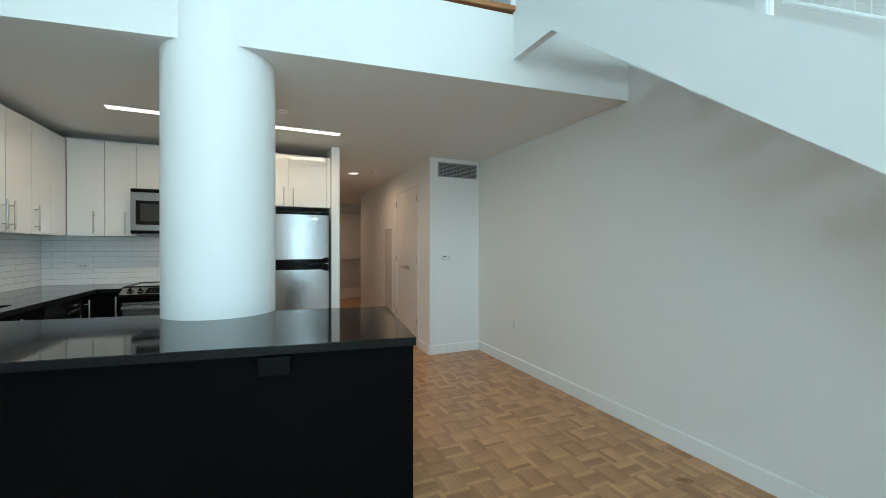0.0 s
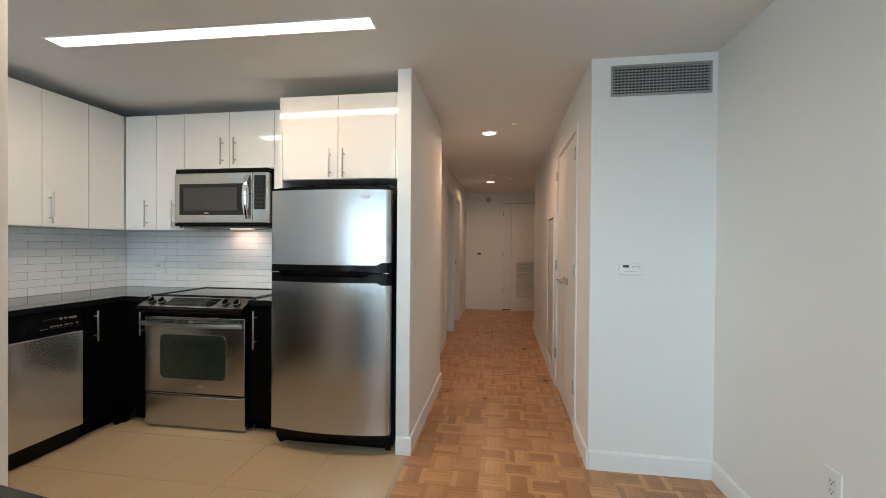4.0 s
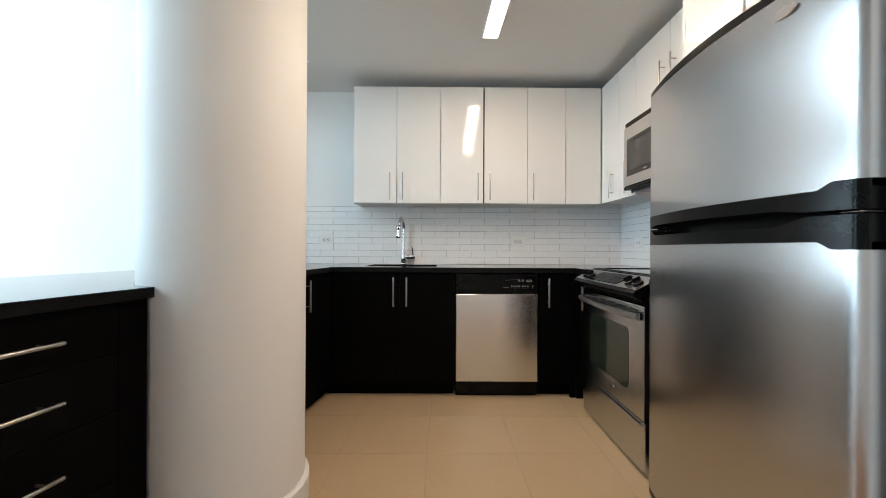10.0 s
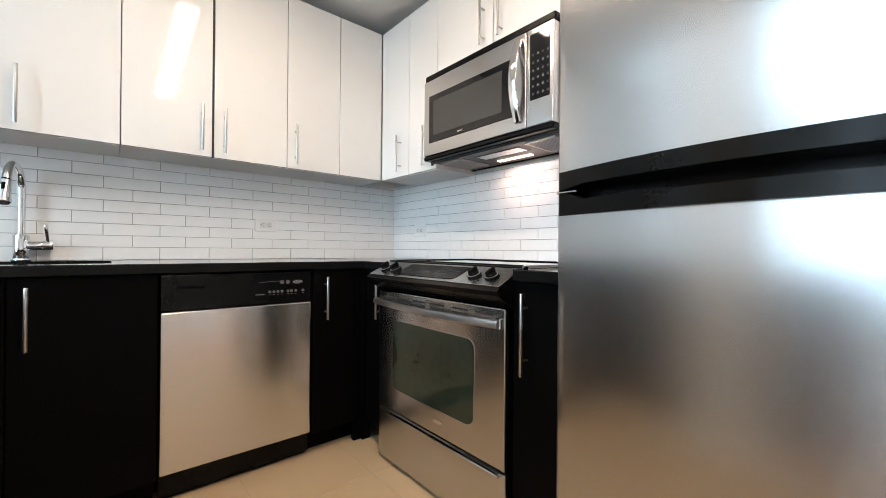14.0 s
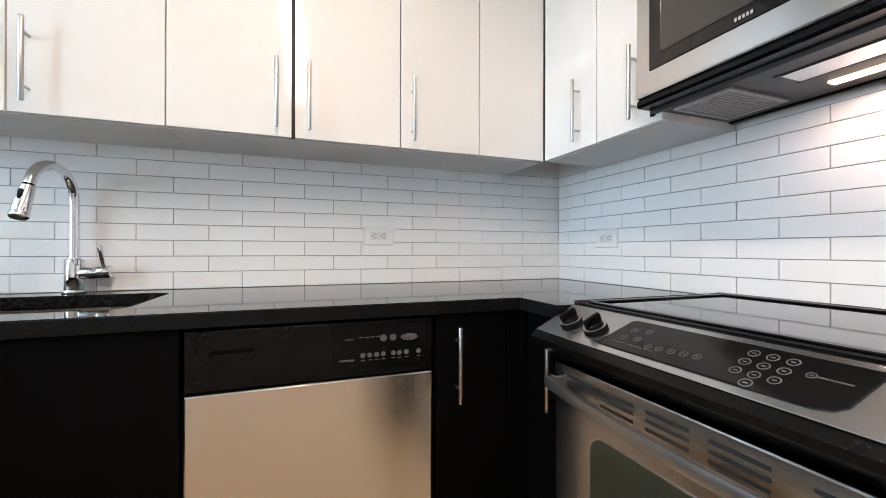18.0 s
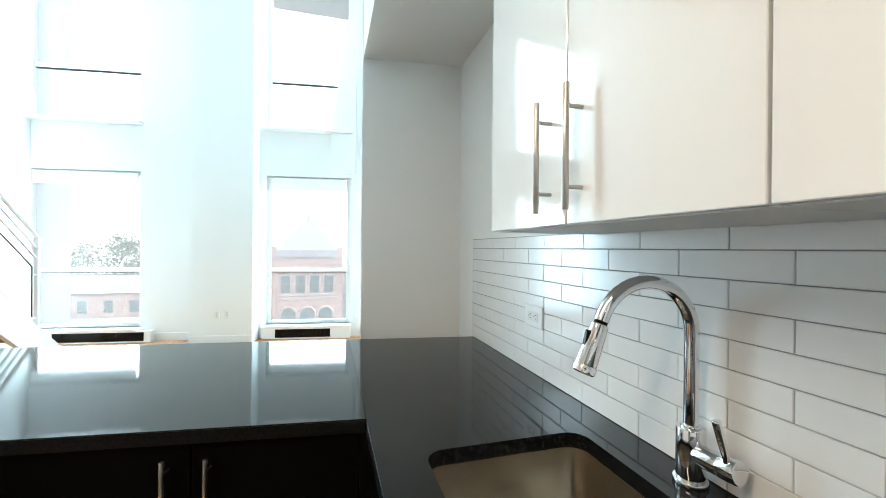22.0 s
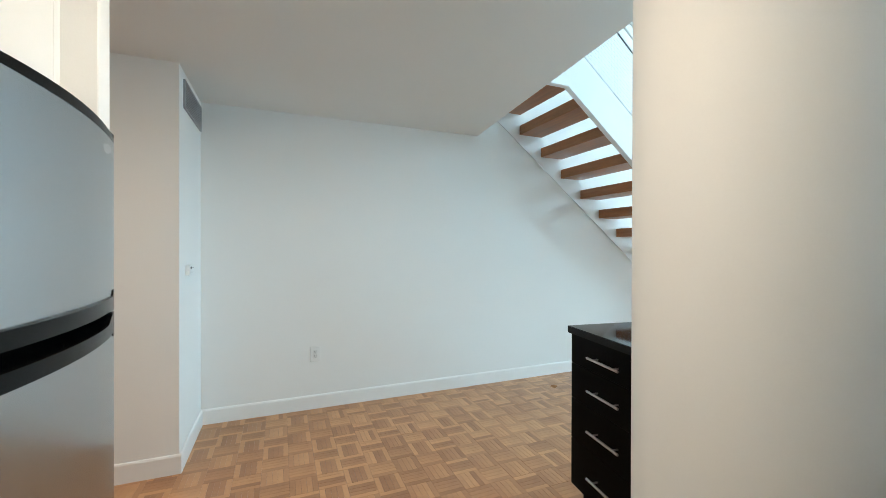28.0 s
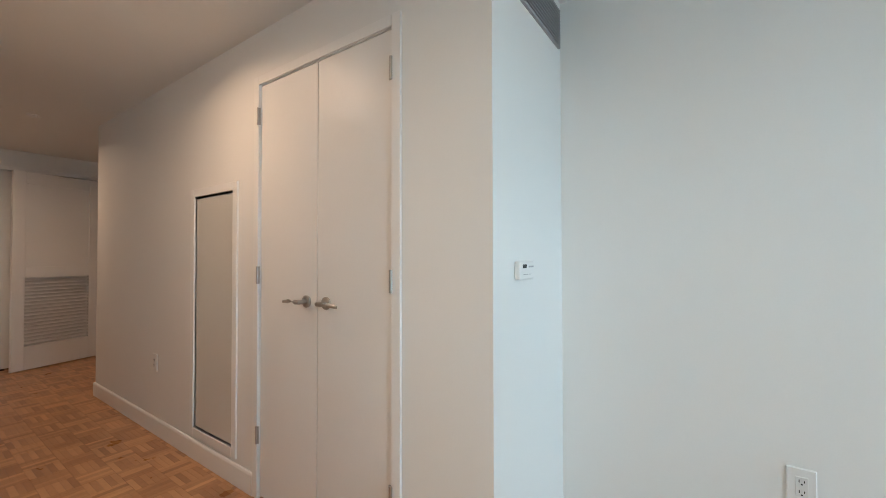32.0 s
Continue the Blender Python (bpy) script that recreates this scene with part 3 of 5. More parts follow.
def pen_outline():
    se, ne = lr(0, 0), lr(0.0, VN)
    pts = [se, ne]
    # along the north edge to the column, round it, and on to the inner corner
    def north(u):
        return Vector(lr(u, VN))
    hits = []
    for k in range(0, 2400):
        p = north(-k * 0.001)
        inside = (p - Vector((cx, cy))).length < cr
        if inside and not hits:
            hits.append(p)
        if not inside and len(hits) == 1:
            hits.append(p)
    a0 = math.atan2(hits[0].y - cy, hits[0].x - cx)
    a1 = math.atan2(hits[1].y - cy, hits[1].x - cx)
    if a1 > 0:
        a1 -= 2 * math.pi
    if a0 > 0:
        a0 -= 0.0
    for k in range(25):
        a = a0 + (a1 - a0) * k / 24
        pts.append((cx + cr * math.cos(a), cy + cr * math.sin(a)))
    pts += [pen_in, (-1.1534, 1.5482)]
    return pts


def eased(bm, z, offset=0.0025):
    """Ease the upper edges of a slab."""
    es = [e for e in bm.edges if all(abs(v.co.z - z) < 1e-5 for v in e.verts)]
    bmesh.ops.bevel(bm, geom=es, offset=offset, segments=2, affect='EDGES', profile=0.5)
    return bm


pen_top = solid("peninsula_countertop", eased(prism(bmesh.new(), pen_outline(), CT - 0.036, CT), CT, 0.0012), COUNT, "polished black stone countertop of the peninsula", "countertop")


def sink_counter():
    bm = bmesh.new()
    z0, z1 = CT - 0.036, CT
    x0, x1 = XS - 0.001, -1.1535
    sx0, sx1, sy0, sy1 = -1.658, -1.260, 2.697, 3.236
    prism(bm, [(x0, 1.634), (x1, 1.5485), (x1, sy0), (x0, sy0)], z0, z1)
    for r in ((x0, sy1, z0, x1, YN - 0.002, z1), (x0, sy0, z0, sx0, sy1, z1), (sx1, sy0, z0, x1, sy1, z1), (x1, 4.247, z0, -0.971, YN - 0.002, z1)):
        box(bm, *r)
    # rounded corners of the cut-out
    for ax, ay, qx, qy in ((sx0, sy0, 1, 1), (sx1, sy0, -1, 1), (sx0, sy1, 1, -1), (sx1, sy1, -1, -1)):
        r = 0.045
        c = (ax + qx * r, ay + qy * r)
        pts = [(ax, ay)] + [(c[0] - qx * r * math.cos(t), c[1] - qy * r * math.sin(t)) for t in [k * math.pi / 2 / 8 for k in range(9)]]
        prism(bm, pts, z0, z1)
    bmesh.ops.remove_doubles(bm, verts=bm.verts[:], dist=0.0004)
    return bm


sink_top = solid("sink_countertop", sink_counter(), COUNT, "polished black stone countertop with a sink cut-out", "countertop")
range_top = solid("range_countertop", eased(boxes((-0.143, 4.240, CT - 0.036, 0.0835, YN - 0.002, CT)), CT), COUNT, "polished black stone countertop beside the range", "countertop")


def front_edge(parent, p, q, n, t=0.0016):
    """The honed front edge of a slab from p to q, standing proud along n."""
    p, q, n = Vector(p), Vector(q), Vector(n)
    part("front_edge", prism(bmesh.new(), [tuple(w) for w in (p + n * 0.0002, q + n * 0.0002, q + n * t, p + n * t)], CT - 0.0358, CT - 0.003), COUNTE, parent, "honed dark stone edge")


NV = Vector((SU, CU))
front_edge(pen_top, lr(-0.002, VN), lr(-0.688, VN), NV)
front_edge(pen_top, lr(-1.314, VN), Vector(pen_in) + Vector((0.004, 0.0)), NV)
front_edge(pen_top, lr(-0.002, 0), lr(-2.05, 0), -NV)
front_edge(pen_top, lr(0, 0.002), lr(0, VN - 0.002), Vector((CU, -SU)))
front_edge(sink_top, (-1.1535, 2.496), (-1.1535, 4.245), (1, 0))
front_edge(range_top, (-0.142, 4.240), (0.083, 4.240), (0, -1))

# ---------- sink and tap ----------
def sink():
    root = thing("kitchen_sink", pose(-1.459, 2.9665, CT - 0.037), "undermounted stainless steel sink bowl", "sink")
    bm = bmesh.new()
    hx, hy, dep, r = 0.207, 0.281, 0.20, 0.05

    def ring(ax, ay, rr, z):
        out = []
        for q, (sx, sy) in enumerate(((1, 1), (-1, 1), (-1, -1), (1, -1))):
            for k in range(7):
                t = (q + k / 6) * math.pi / 2
                out.append(bm.verts.new((sx * (ax - rr) + rr * math.cos(t), sy * (ay - rr) + rr * math.sin(t), z)))
        return out
    rings = [ring(hx + 0.012, hy + 0.012, r, 0), ring(hx, hy, r, -0.004), ring(hx - 0.006, hy - 0.006, r, -dep + 0.05), ring(hx - 0.016, hy - 0.016, r, -dep + 0.018), ring(hx - 0.05, hy - 0.05, r, -dep), ring(0.05, 0.05, 0.045, -dep - 0.006)]
    for a, b in zip(rings, rings[1:]):
        n = len(a)
        for k in range(n):
            bm.faces.new((a[k], a[(k + 1) % n], b[(k + 1) % n], b[k]))
    bm.faces.new(rings[-1])
    bmesh.ops.recalc_face_normals(bm, faces=bm.faces[:])
    bmesh.ops.reverse_faces(bm, faces=bm.faces[:])
    part("bowl", bm, SINKST, root, smooth=True)
    part("drain", cyl(bmesh.new(), pose(0, 0, -dep - 0.005), 0.042, 0.005, 32, bevel=0.001), CHROME, root, "chrome drain", smooth=True)


sink()


def faucet():
    root = thing("kitchen_faucet", pose(-1.736, 2.946, CT, 0, 0, -6), "tall chrome gooseneck tap with pull-down spray head", "faucet")
    part("base_ring", cyl(bmesh.new(), pose(0, 0, 0), 0.0315, 0.010, 36, bevel=0.003), CHROME, root, smooth=True)
    part("base", cyl(bmesh.new(), pose(0, 0, 0.009), 0.0262, 0.100, 36, bevel=0.0025), CHROME, root, smooth=True)
    part("collar", cyl(bmesh.new(), pose(0, 0, 0.109), 0.0185, 0.005, 28, bevel=0.001), CHROME, root, smooth=True)
    pts = [(0, 0, 0.112 + 0.0235 * k) for k in range(8)]
    R, top = 0.099, 0.293
    for k in range(1, 19):
        a = math.pi * 0.91 * k / 18
        pts.append((R * (1 - math.cos(a)), 0, top + R * math.sin(a)))
    end = Vector(pts[-1])
    way = (end - Vector(pts[-2])).normalized()
    part("spout", tube(bmesh.new(), pts, 0.0138, 20), CHROME, root, smooth=True)
    part("hose_joint", tube(bmesh.new(), [end, end + way * 0.007], 0.0122, 20), BLKPL, root, "thin black joint", smooth=True)
    e1 = end + way * 0.006
    head = part("spray_head", tube(bmesh.new(), [e1, e1 + way * 0.002, e1 + way * 0.078, e1 + way * 0.080], 0.017, 24,
                                   radii=[0.0150, 0.0166, 0.0205, 0.0200]), CHROME, root, smooth=True)
    part("spray_rim", tube(bmesh.new(), [e1 + way * 0.080, e1 + way * 0.082, e1 + way * 0.093, e1 + way * 0.096], 0.02, 24,
                           radii=[0.0212, 0.0222, 0.0215, 0.0180]), CHROME, head, smooth=True)
    part("spray_button", boxes((-0.003, -0.006, -0.019, 0.003, 0.006, 0.019), bevel=0.0025), BLKPL, head, "black button").matrix_basis = M4.Translation(e1 + way * 0.030 + Vector((0.0185, 0.0, 0.0))) @ pose(0, 0, 0, 0, -12, 0)
    part("lever_body", cyl(bmesh.new(), pose(0, 0.018, 0.063, -86, 0, 8), 0.0205, 0.046, 32, bevel=0.002), CHROME, root, smooth=True)
    part("lever_cap", cyl(bmesh.new(), pose(-0.006, 0.063, 0.0665, -86, 0, 8), 0.0218, 0.034, 32, bevel=0.003), CHROME, root, smooth=True)
    part("lever", cyl(bmesh.new(), pose(0.002, 0.082, 0.080, 3, 14, 0), 0.0060, 0.078, 16, bevel=0.002, r2=0.0078), CHROME, root, smooth=True)


faucet()


# ---------- appliances ----------
def oval(bm, cx_, cz, a, b, y0, y1, n=28):
    v0 = [bm.verts.new((cx_ + a * math.cos(2 * math.pi * k / n), y0, cz + b * math.sin(2 * math.pi * k / n))) for k in range(n)]
    v1 = [bm.verts.new((cx_ + a * 0.93 * math.cos(2 * math.pi * k / n), y1, cz + b * 0.9 * math.sin(2 * math.pi * k / n))) for k in range(n)]
    for k in range(n):
        bm.faces.new((v0[k], v0[(k + 1) % n], v1[(k + 1) % n], v1[k]))
    bm.faces.new(v1)
    bmesh.ops.recalc_face_normals(bm, faces=bm.faces[:])
    return bm


def badge(parent, x, z, a=0.022, b=0.009, y=0.0):
    part("badge", oval(bmesh.new(), x, z, a, b, y, y - 0.003), BADGE, parent, "oval chrome badge", smooth=True)


def bowed(w, bulge, y_back, z0, z1, n=24, r=0.016, crown=0.0, upper=None, lower=None):
    """A door slab whose front bows outwards: x 0..w, front at -bulge in the middle; crown lifts the middle of its top."""
    bm = bmesh.new()
    xs = [w * (0.5 - 0.5 * math.cos(math.pi * k / n)) for k in range(n + 1)]

    def front(x):
        s = (2 * x / w - 1)
        edge = min(x, w - x)
        rd = r - math.sqrt(max(0.0, r * r - (r - min(edge, r)) ** 2))
        return -bulge * (1 - s * s) + rd
    cols = []
    for x in xs:
        s = 2 * x / w - 1
        zt = z1 + crown * (1 - s * s) + (upper(x) if upper else 0.0)
        zb = z0 + (lower(x) if lower else 0.0)
        cols.append([bm.verts.new((x, y_back, zb)), bm.verts.new((x, front(x), zb)), bm.verts.new((x, front(x), (zt + zb) / 2)), bm.verts.new((x, front(x), zt)), bm.verts.new((x, y_back, zt))])
    for a, b in zip(cols, cols[1:]):
        for k in range(4):
            bm.faces.new((a[k], b[k], b[k + 1], a[k + 1]))
        bm.faces.new((a[4], b[4], b[0], a[0]))
    bm.faces.new(cols[0])
    bm.faces.new(cols[-1])
    bmesh.ops.recalc_face_normals(bm, faces=bm.faces[:])
    return bm


def refrigerator():
    W = 0.804
    root = thing("refrigerator", pose(0.110, 4.105, 0), "stainless steel top-freezer refrigerator with black trim and sides", "refrigerator")
    part("cabinet_body", boxes((0.0, 0.065, 0.03, W + 0.004, 0.735, 1.700), bevel=0.006), BLKPL, root, "black cabinet body")
    part("base_grille", boxes((0.01, 0.075, 0.012, W - 0.01, 0.10, 0.105)), BLKPL, root)
    lower = part("fridge_door", bowed(W, 0.046, 0.06, 0.135, 1.092), STEEL, root, "bowed stainless steel door", smooth=True)
    upper = part("freezer_door", bowed(W, 0.046, 0.06, 1.203, 1.678), STEEL, root, "bowed stainless steel door", smooth=True)
    part("door_cap", bowed(W, 0.048, 0.06, 1.678, 1.690, crown=0.012), BLKPL, upper, "black top cap", smooth=True)
    ear = lambda x: 0.016 * min(1.0, max(0.0, (x - W + 0.075) / 0.022))
    scoop = lambda x: 0.020 * min(1.0, max(0.0, (x - 0.035) / 0.05)) * min(1.0, max(0.0, (W - 0.10 - x) / 0.06))
    part("handle", bowed(W, 0.060, 0.055, 1.158, 1.203, 60, upper=ear, lower=lambda x: 0.4 * scoop(x)), BLKPL, upper, "black full-width grip", smooth=True)
    part("handle", bowed(W, 0.060, 0.055, 1.092, 1.148, 60, upper=lambda x: -scoop(x), lower=lambda x: -ear(x)), BLKPL, lower, "black full-width grip", smooth=True)
    part("door_foot_trim", bowed(W, 0.048, 0.06, 0.112, 0.135), BLKPL, lower, "black bottom trim", smooth=True)
    part("hinge", boxes((W - 0.05, 0.000, 1.1485, W - 0.004, 0.05, 1.1575), bevel=0.004), STEELH, root, "steel middle hinge")
    part("hinge_tab", boxes((-0.001, 0.000, 1.1485, 0.055, 0.05, 1.1575), bevel=0.003), CHROME, root, "bright steel tab between the grips")
    part("hinge_cover", boxes((W - 0.09, 0.0, 1.690, W + 0.004, 0.10, 1.716), bevel=0.008), BLKPL, root, "black hinge cover")
    part("foot", cyl(bmesh.new(), pose(W - 0.03, 0.09, 0.0), 0.018, 0.035, 16), BLKPL, root)
    part("foot", cyl(bmesh.new(), pose(0.03, 0.09, 0.0), 0.018, 0.035, 16), BLKPL, root)
    badge(upper, 0.650, 1.634, 0.036, 0.014, -0.0285)


refrigerator()


def range_oven():
    W = 0.800
    root = thing("range", pose(-0.957, 4.226, 0), "stainless steel slide-in electric range with black glass cooktop", "stove")
    part("body", boxes((0.004, 0.045, 0.02, W - 0.004, 0.60, 0.875)), BLKPL, root, "black body")
    part("cooktop", boxes((-0.008, 0.075, 0.928, W + 0.008, 0.598, CT + 0.008), bevel=0.003), BLKGL, root, "black glass cooktop")
    part("cooktop_rim", boxes((-0.012, 0.598, CT + 0.001, W + 0.012, 0.606, CT + 0.014), bevel=0.003), STEELH, root)
    for x in (-0.012, W + 0.0085):
        part("cooktop_trim", boxes((x, 0.070, CT + 0.001, x + 0.0035, 0.600, CT + 0.011)), STEELH, root)
    for q in ((0.010, 0.095, 0.030, 0.570), (0.010, 0.570, W - 0.060, 0.590), (0.030, 0.082, W - 0.010, 0.104)):
        part("cooktop_border", boxes((q[0], q[1], CT + 0.0075, q[2], q[3], CT + 0.0125), bevel=0.002), BLKPL, root, "raised black cooktop border")
    # sloped control panel, black underside
    bm = bmesh.new()
    prof = [(0.100, CT + 0.006), (0.090, CT + 0.010), (-0.050, 0.882), (-0.060, 0.870), (-0.055, 0.855), (0.025, 0.806), (0.100, 0.806)]
    a = [bm.verts.new((-0.012, y, z)) for y, z in prof]
    b = [bm.verts.new((W + 0.012, y, z)) for y, z in prof]
    for k in range(len(prof)):
        bm.faces.new((a[k], a[(k + 1) % len(prof)], b[(k + 1) % len(prof)], b[k]))
    bm.faces.new(a)
    bm.faces.new(b)
    bmesh.ops.recalc_face_normals(bm, faces=bm.faces[:])
    panel = part("control_panel", bm, BLKPL, root, "black control housing")
    slope = math.degrees(math.atan2(CT + 0.010 - 0.882, 0.140))
    face = pose(0, -0.050, 0.882, slope, 0, 0)            # x along, y up the slope, z out

    def on_panel(bm):
        bm.transform(face)
        return bm
    part("steel_face", on_panel(boxes((-0.008, 0.004, 0.0005, W + 0.008, 0.130, 0.003), bevel=0.001)), STEELH, panel, "brushed steel control face")
    glass = [(0.188, 0.020), (0.545, 0.020), (0.562, 0.026), (0.572, 0.040), (0.580, 0.114), (0.212, 0.114), (0.202, 0.108)]
    part("touch_glass", on_panel(prism(bmesh.new(), glass, 0.003, 0.0055)), TOUCH, panel, "black touch panel")
    keys = bmesh.new()

    def ring_print(x, y, rad):
        """A printed ring with a short bar in it."""
        n = 18
        rows = [[keys.verts.new((x + q * math.cos(2 * math.pi * k / n), y + q * math.sin(2 * math.pi * k / n), z)) for k in range(n)] for q, z in ((rad, 0.0056), (rad, 0.0061), (rad * 0.78, 0.0061), (rad * 0.78, 0.0056))]
        for a, b in zip(rows, rows[1:]):
            for k in range(n):
                keys.faces.new((a[k], a[(k + 1) % n], b[(k + 1) % n], b[k]))
        box(keys, x - rad * 0.35, y - rad * 0.15, 0.0056, x + rad * 0.35, y + rad * 0.15, 0.0061)
    for c, w in ((0.232, 0.082), (0.262, 0.088), (0.228, 0.055), (0.258, 0.058), (0.292, 0.046), (0.314, 0.048), (0.336, 0.050), (0.358, 0.052), (0.380, 0.054)):
        ring_print(c, w, 0.0072)
    for c in range(3):
        for q in range(3):
            ring_print(0.442 + c * 0.025, 0.048 + q * 0.023, 0.0082)
    ring_print(0.467, 0.028, 0.0090)
    ring_print(0.520, 0.076, 0.0060)
    box(keys, 0.527, 0.0745, 0.0056, 0.562, 0.0765, 0.0061)
    for c in range(9):
        box(keys, 0.212 + c * 0.011, 0.036, 0.0056, 0.219 + c * 0.011, 0.0385, 0.0061)
    tagged(part("key_prints", on_panel(keys), PRINT, panel), label="grey printed keys", kind="stuff")
    for x in (0.066, 0.146, 0.650, 0.735):
        knob = part("knob", on_panel(cyl(cyl(bmesh.new(), pose(x, 0.058, 0.003), 0.0265, 0.009, 32, bevel=0.002), pose(x, 0.058, 0.012), 0.021, 0.009, 32, r2=0.018, bevel=0.002)), BLKPL, panel, "black control knob", smooth=True)
        part("ring", on_panel(cyl(bmesh.new(), pose(x, 0.058, 0.0115), 0.0250, 0.0012, 32)), BAR, knob, "thin steel ring")
        part("grip", on_panel(boxes((x - 0.006, 0.036, 0.016, x + 0.006, 0.080, 0.035), bevel=0.004, seg=2)), BLKPL, knob)
    # oven door
    door = part("oven_door", boxes((0.004, 0.0, 0.262, W - 0.004, 0.042, 0.806), bevel=0.004, seg=2), STEELH, root, "stainless steel oven door")
    for x, rows in ((0.050, 1), (0.160, 3), (0.275, 3), (0.395, 3), (0.530, 3), (0.655, 1)):
        for k in range(rows):
            z = 0.779 - 0.016 * k
            part("vent_slot", boxes((x, -0.0012, z, x + 0.088, 0.004, z + 0.007), bevel=0.001), DARK, door, "dark vent slot")

    def rounded(x0, z0, x1, z1, r, y0, y1):
        bm = bmesh.new()
        pts = []
        for q, (ax, az) in enumerate(((x1 - r, z1 - r), (x0 + r, z1 - r), (x0 + r, z0 + r), (x1 - r, z0 + r))):
            for k in range(7):
                t = (q + k / 6) * math.pi / 2
                pts.append((ax + r * math.cos(t), az + r * math.sin(t)))
        a = [bm.verts.new((x, y0, z)) for x, z in pts]
        b = [bm.verts.new((x, y1, z)) for x, z in pts]
        n = len(pts)
        for k in range(n):
            bm.faces.new((a[k], a[(k + 1) % n], b[(k + 1) % n], b[k]))
        bm.faces.new(a)
        bm.faces.new(b)
        bmesh.ops.recalc_face_normals(bm, faces=bm.faces[:])
        return bm
    part("window_bezel", rounded(0.130, 0.362, 0.654, 0.682, 0.040, -0.0020, 0.005), BADGE, door, "thin bright window border")
    part("window_glass", rounded(0.133, 0.365, 0.651, 0.679, 0.038, -0.0035, -0.0015), OVENGL, door, "dark oven window")
    bm = bmesh.new()
    n = 28
    rows = []
    for k in range(n + 1):
        x = 0.004 + (W - 0.020) * k / n
        y = -0.022 - 0.034 * (1 - (2 * k / n - 1) ** 2)
        rows.append([bm.verts.new((x, y + dy, 0.757 + dz)) for dy, dz in ((0.008, -0.010), (0.0, -0.015), (-0.008, -0.012), (-0.011, 0.0), (-0.008, 0.012), (0.0, 0.015), (0.008, 0.010))])
    for a, b in zip(rows, rows[1:]):
        for k in range(7):
            bm.faces.new((a[k], a[(k + 1) % 7], b[(k + 1) % 7], b[k]))
    bm.faces.new(rows[0])
    bm.faces.new(rows[-1])
    bmesh.ops.recalc_face_normals(bm, faces=bm.faces[:])
    grip = part("handle", bm, SATIN, door, "broad bowed steel handle", smooth=True)
    for x in (0.006, W - 0.036):
        part("bracket", boxes((x, -0.018, 0.738, x + 0.024, 0.001, 0.776), bevel=0.003), STEELH, grip)
    badge(door, W / 2 + 0.05, 0.318, 0.026, 0.011, -0.0005)
    drawer = part("storage_drawer", boxes((0.004, 0.004, 0.018, W - 0.004, 0.042, 0.254), bevel=0.005, seg=2), STEELH, root, "stainless steel storage drawer")
    part("drawer_lip", boxes((0.03, -0.010, 0.232, W - 0.03, 0.006, 0.246), bevel=0.003), STEELH, drawer)
    for x in (0.03, W - 0.07):
        part("foot", boxes((x, 0.06, 0.0, x + 0.04, 0.12, 0.02)), BLKPL, root)


range_oven()


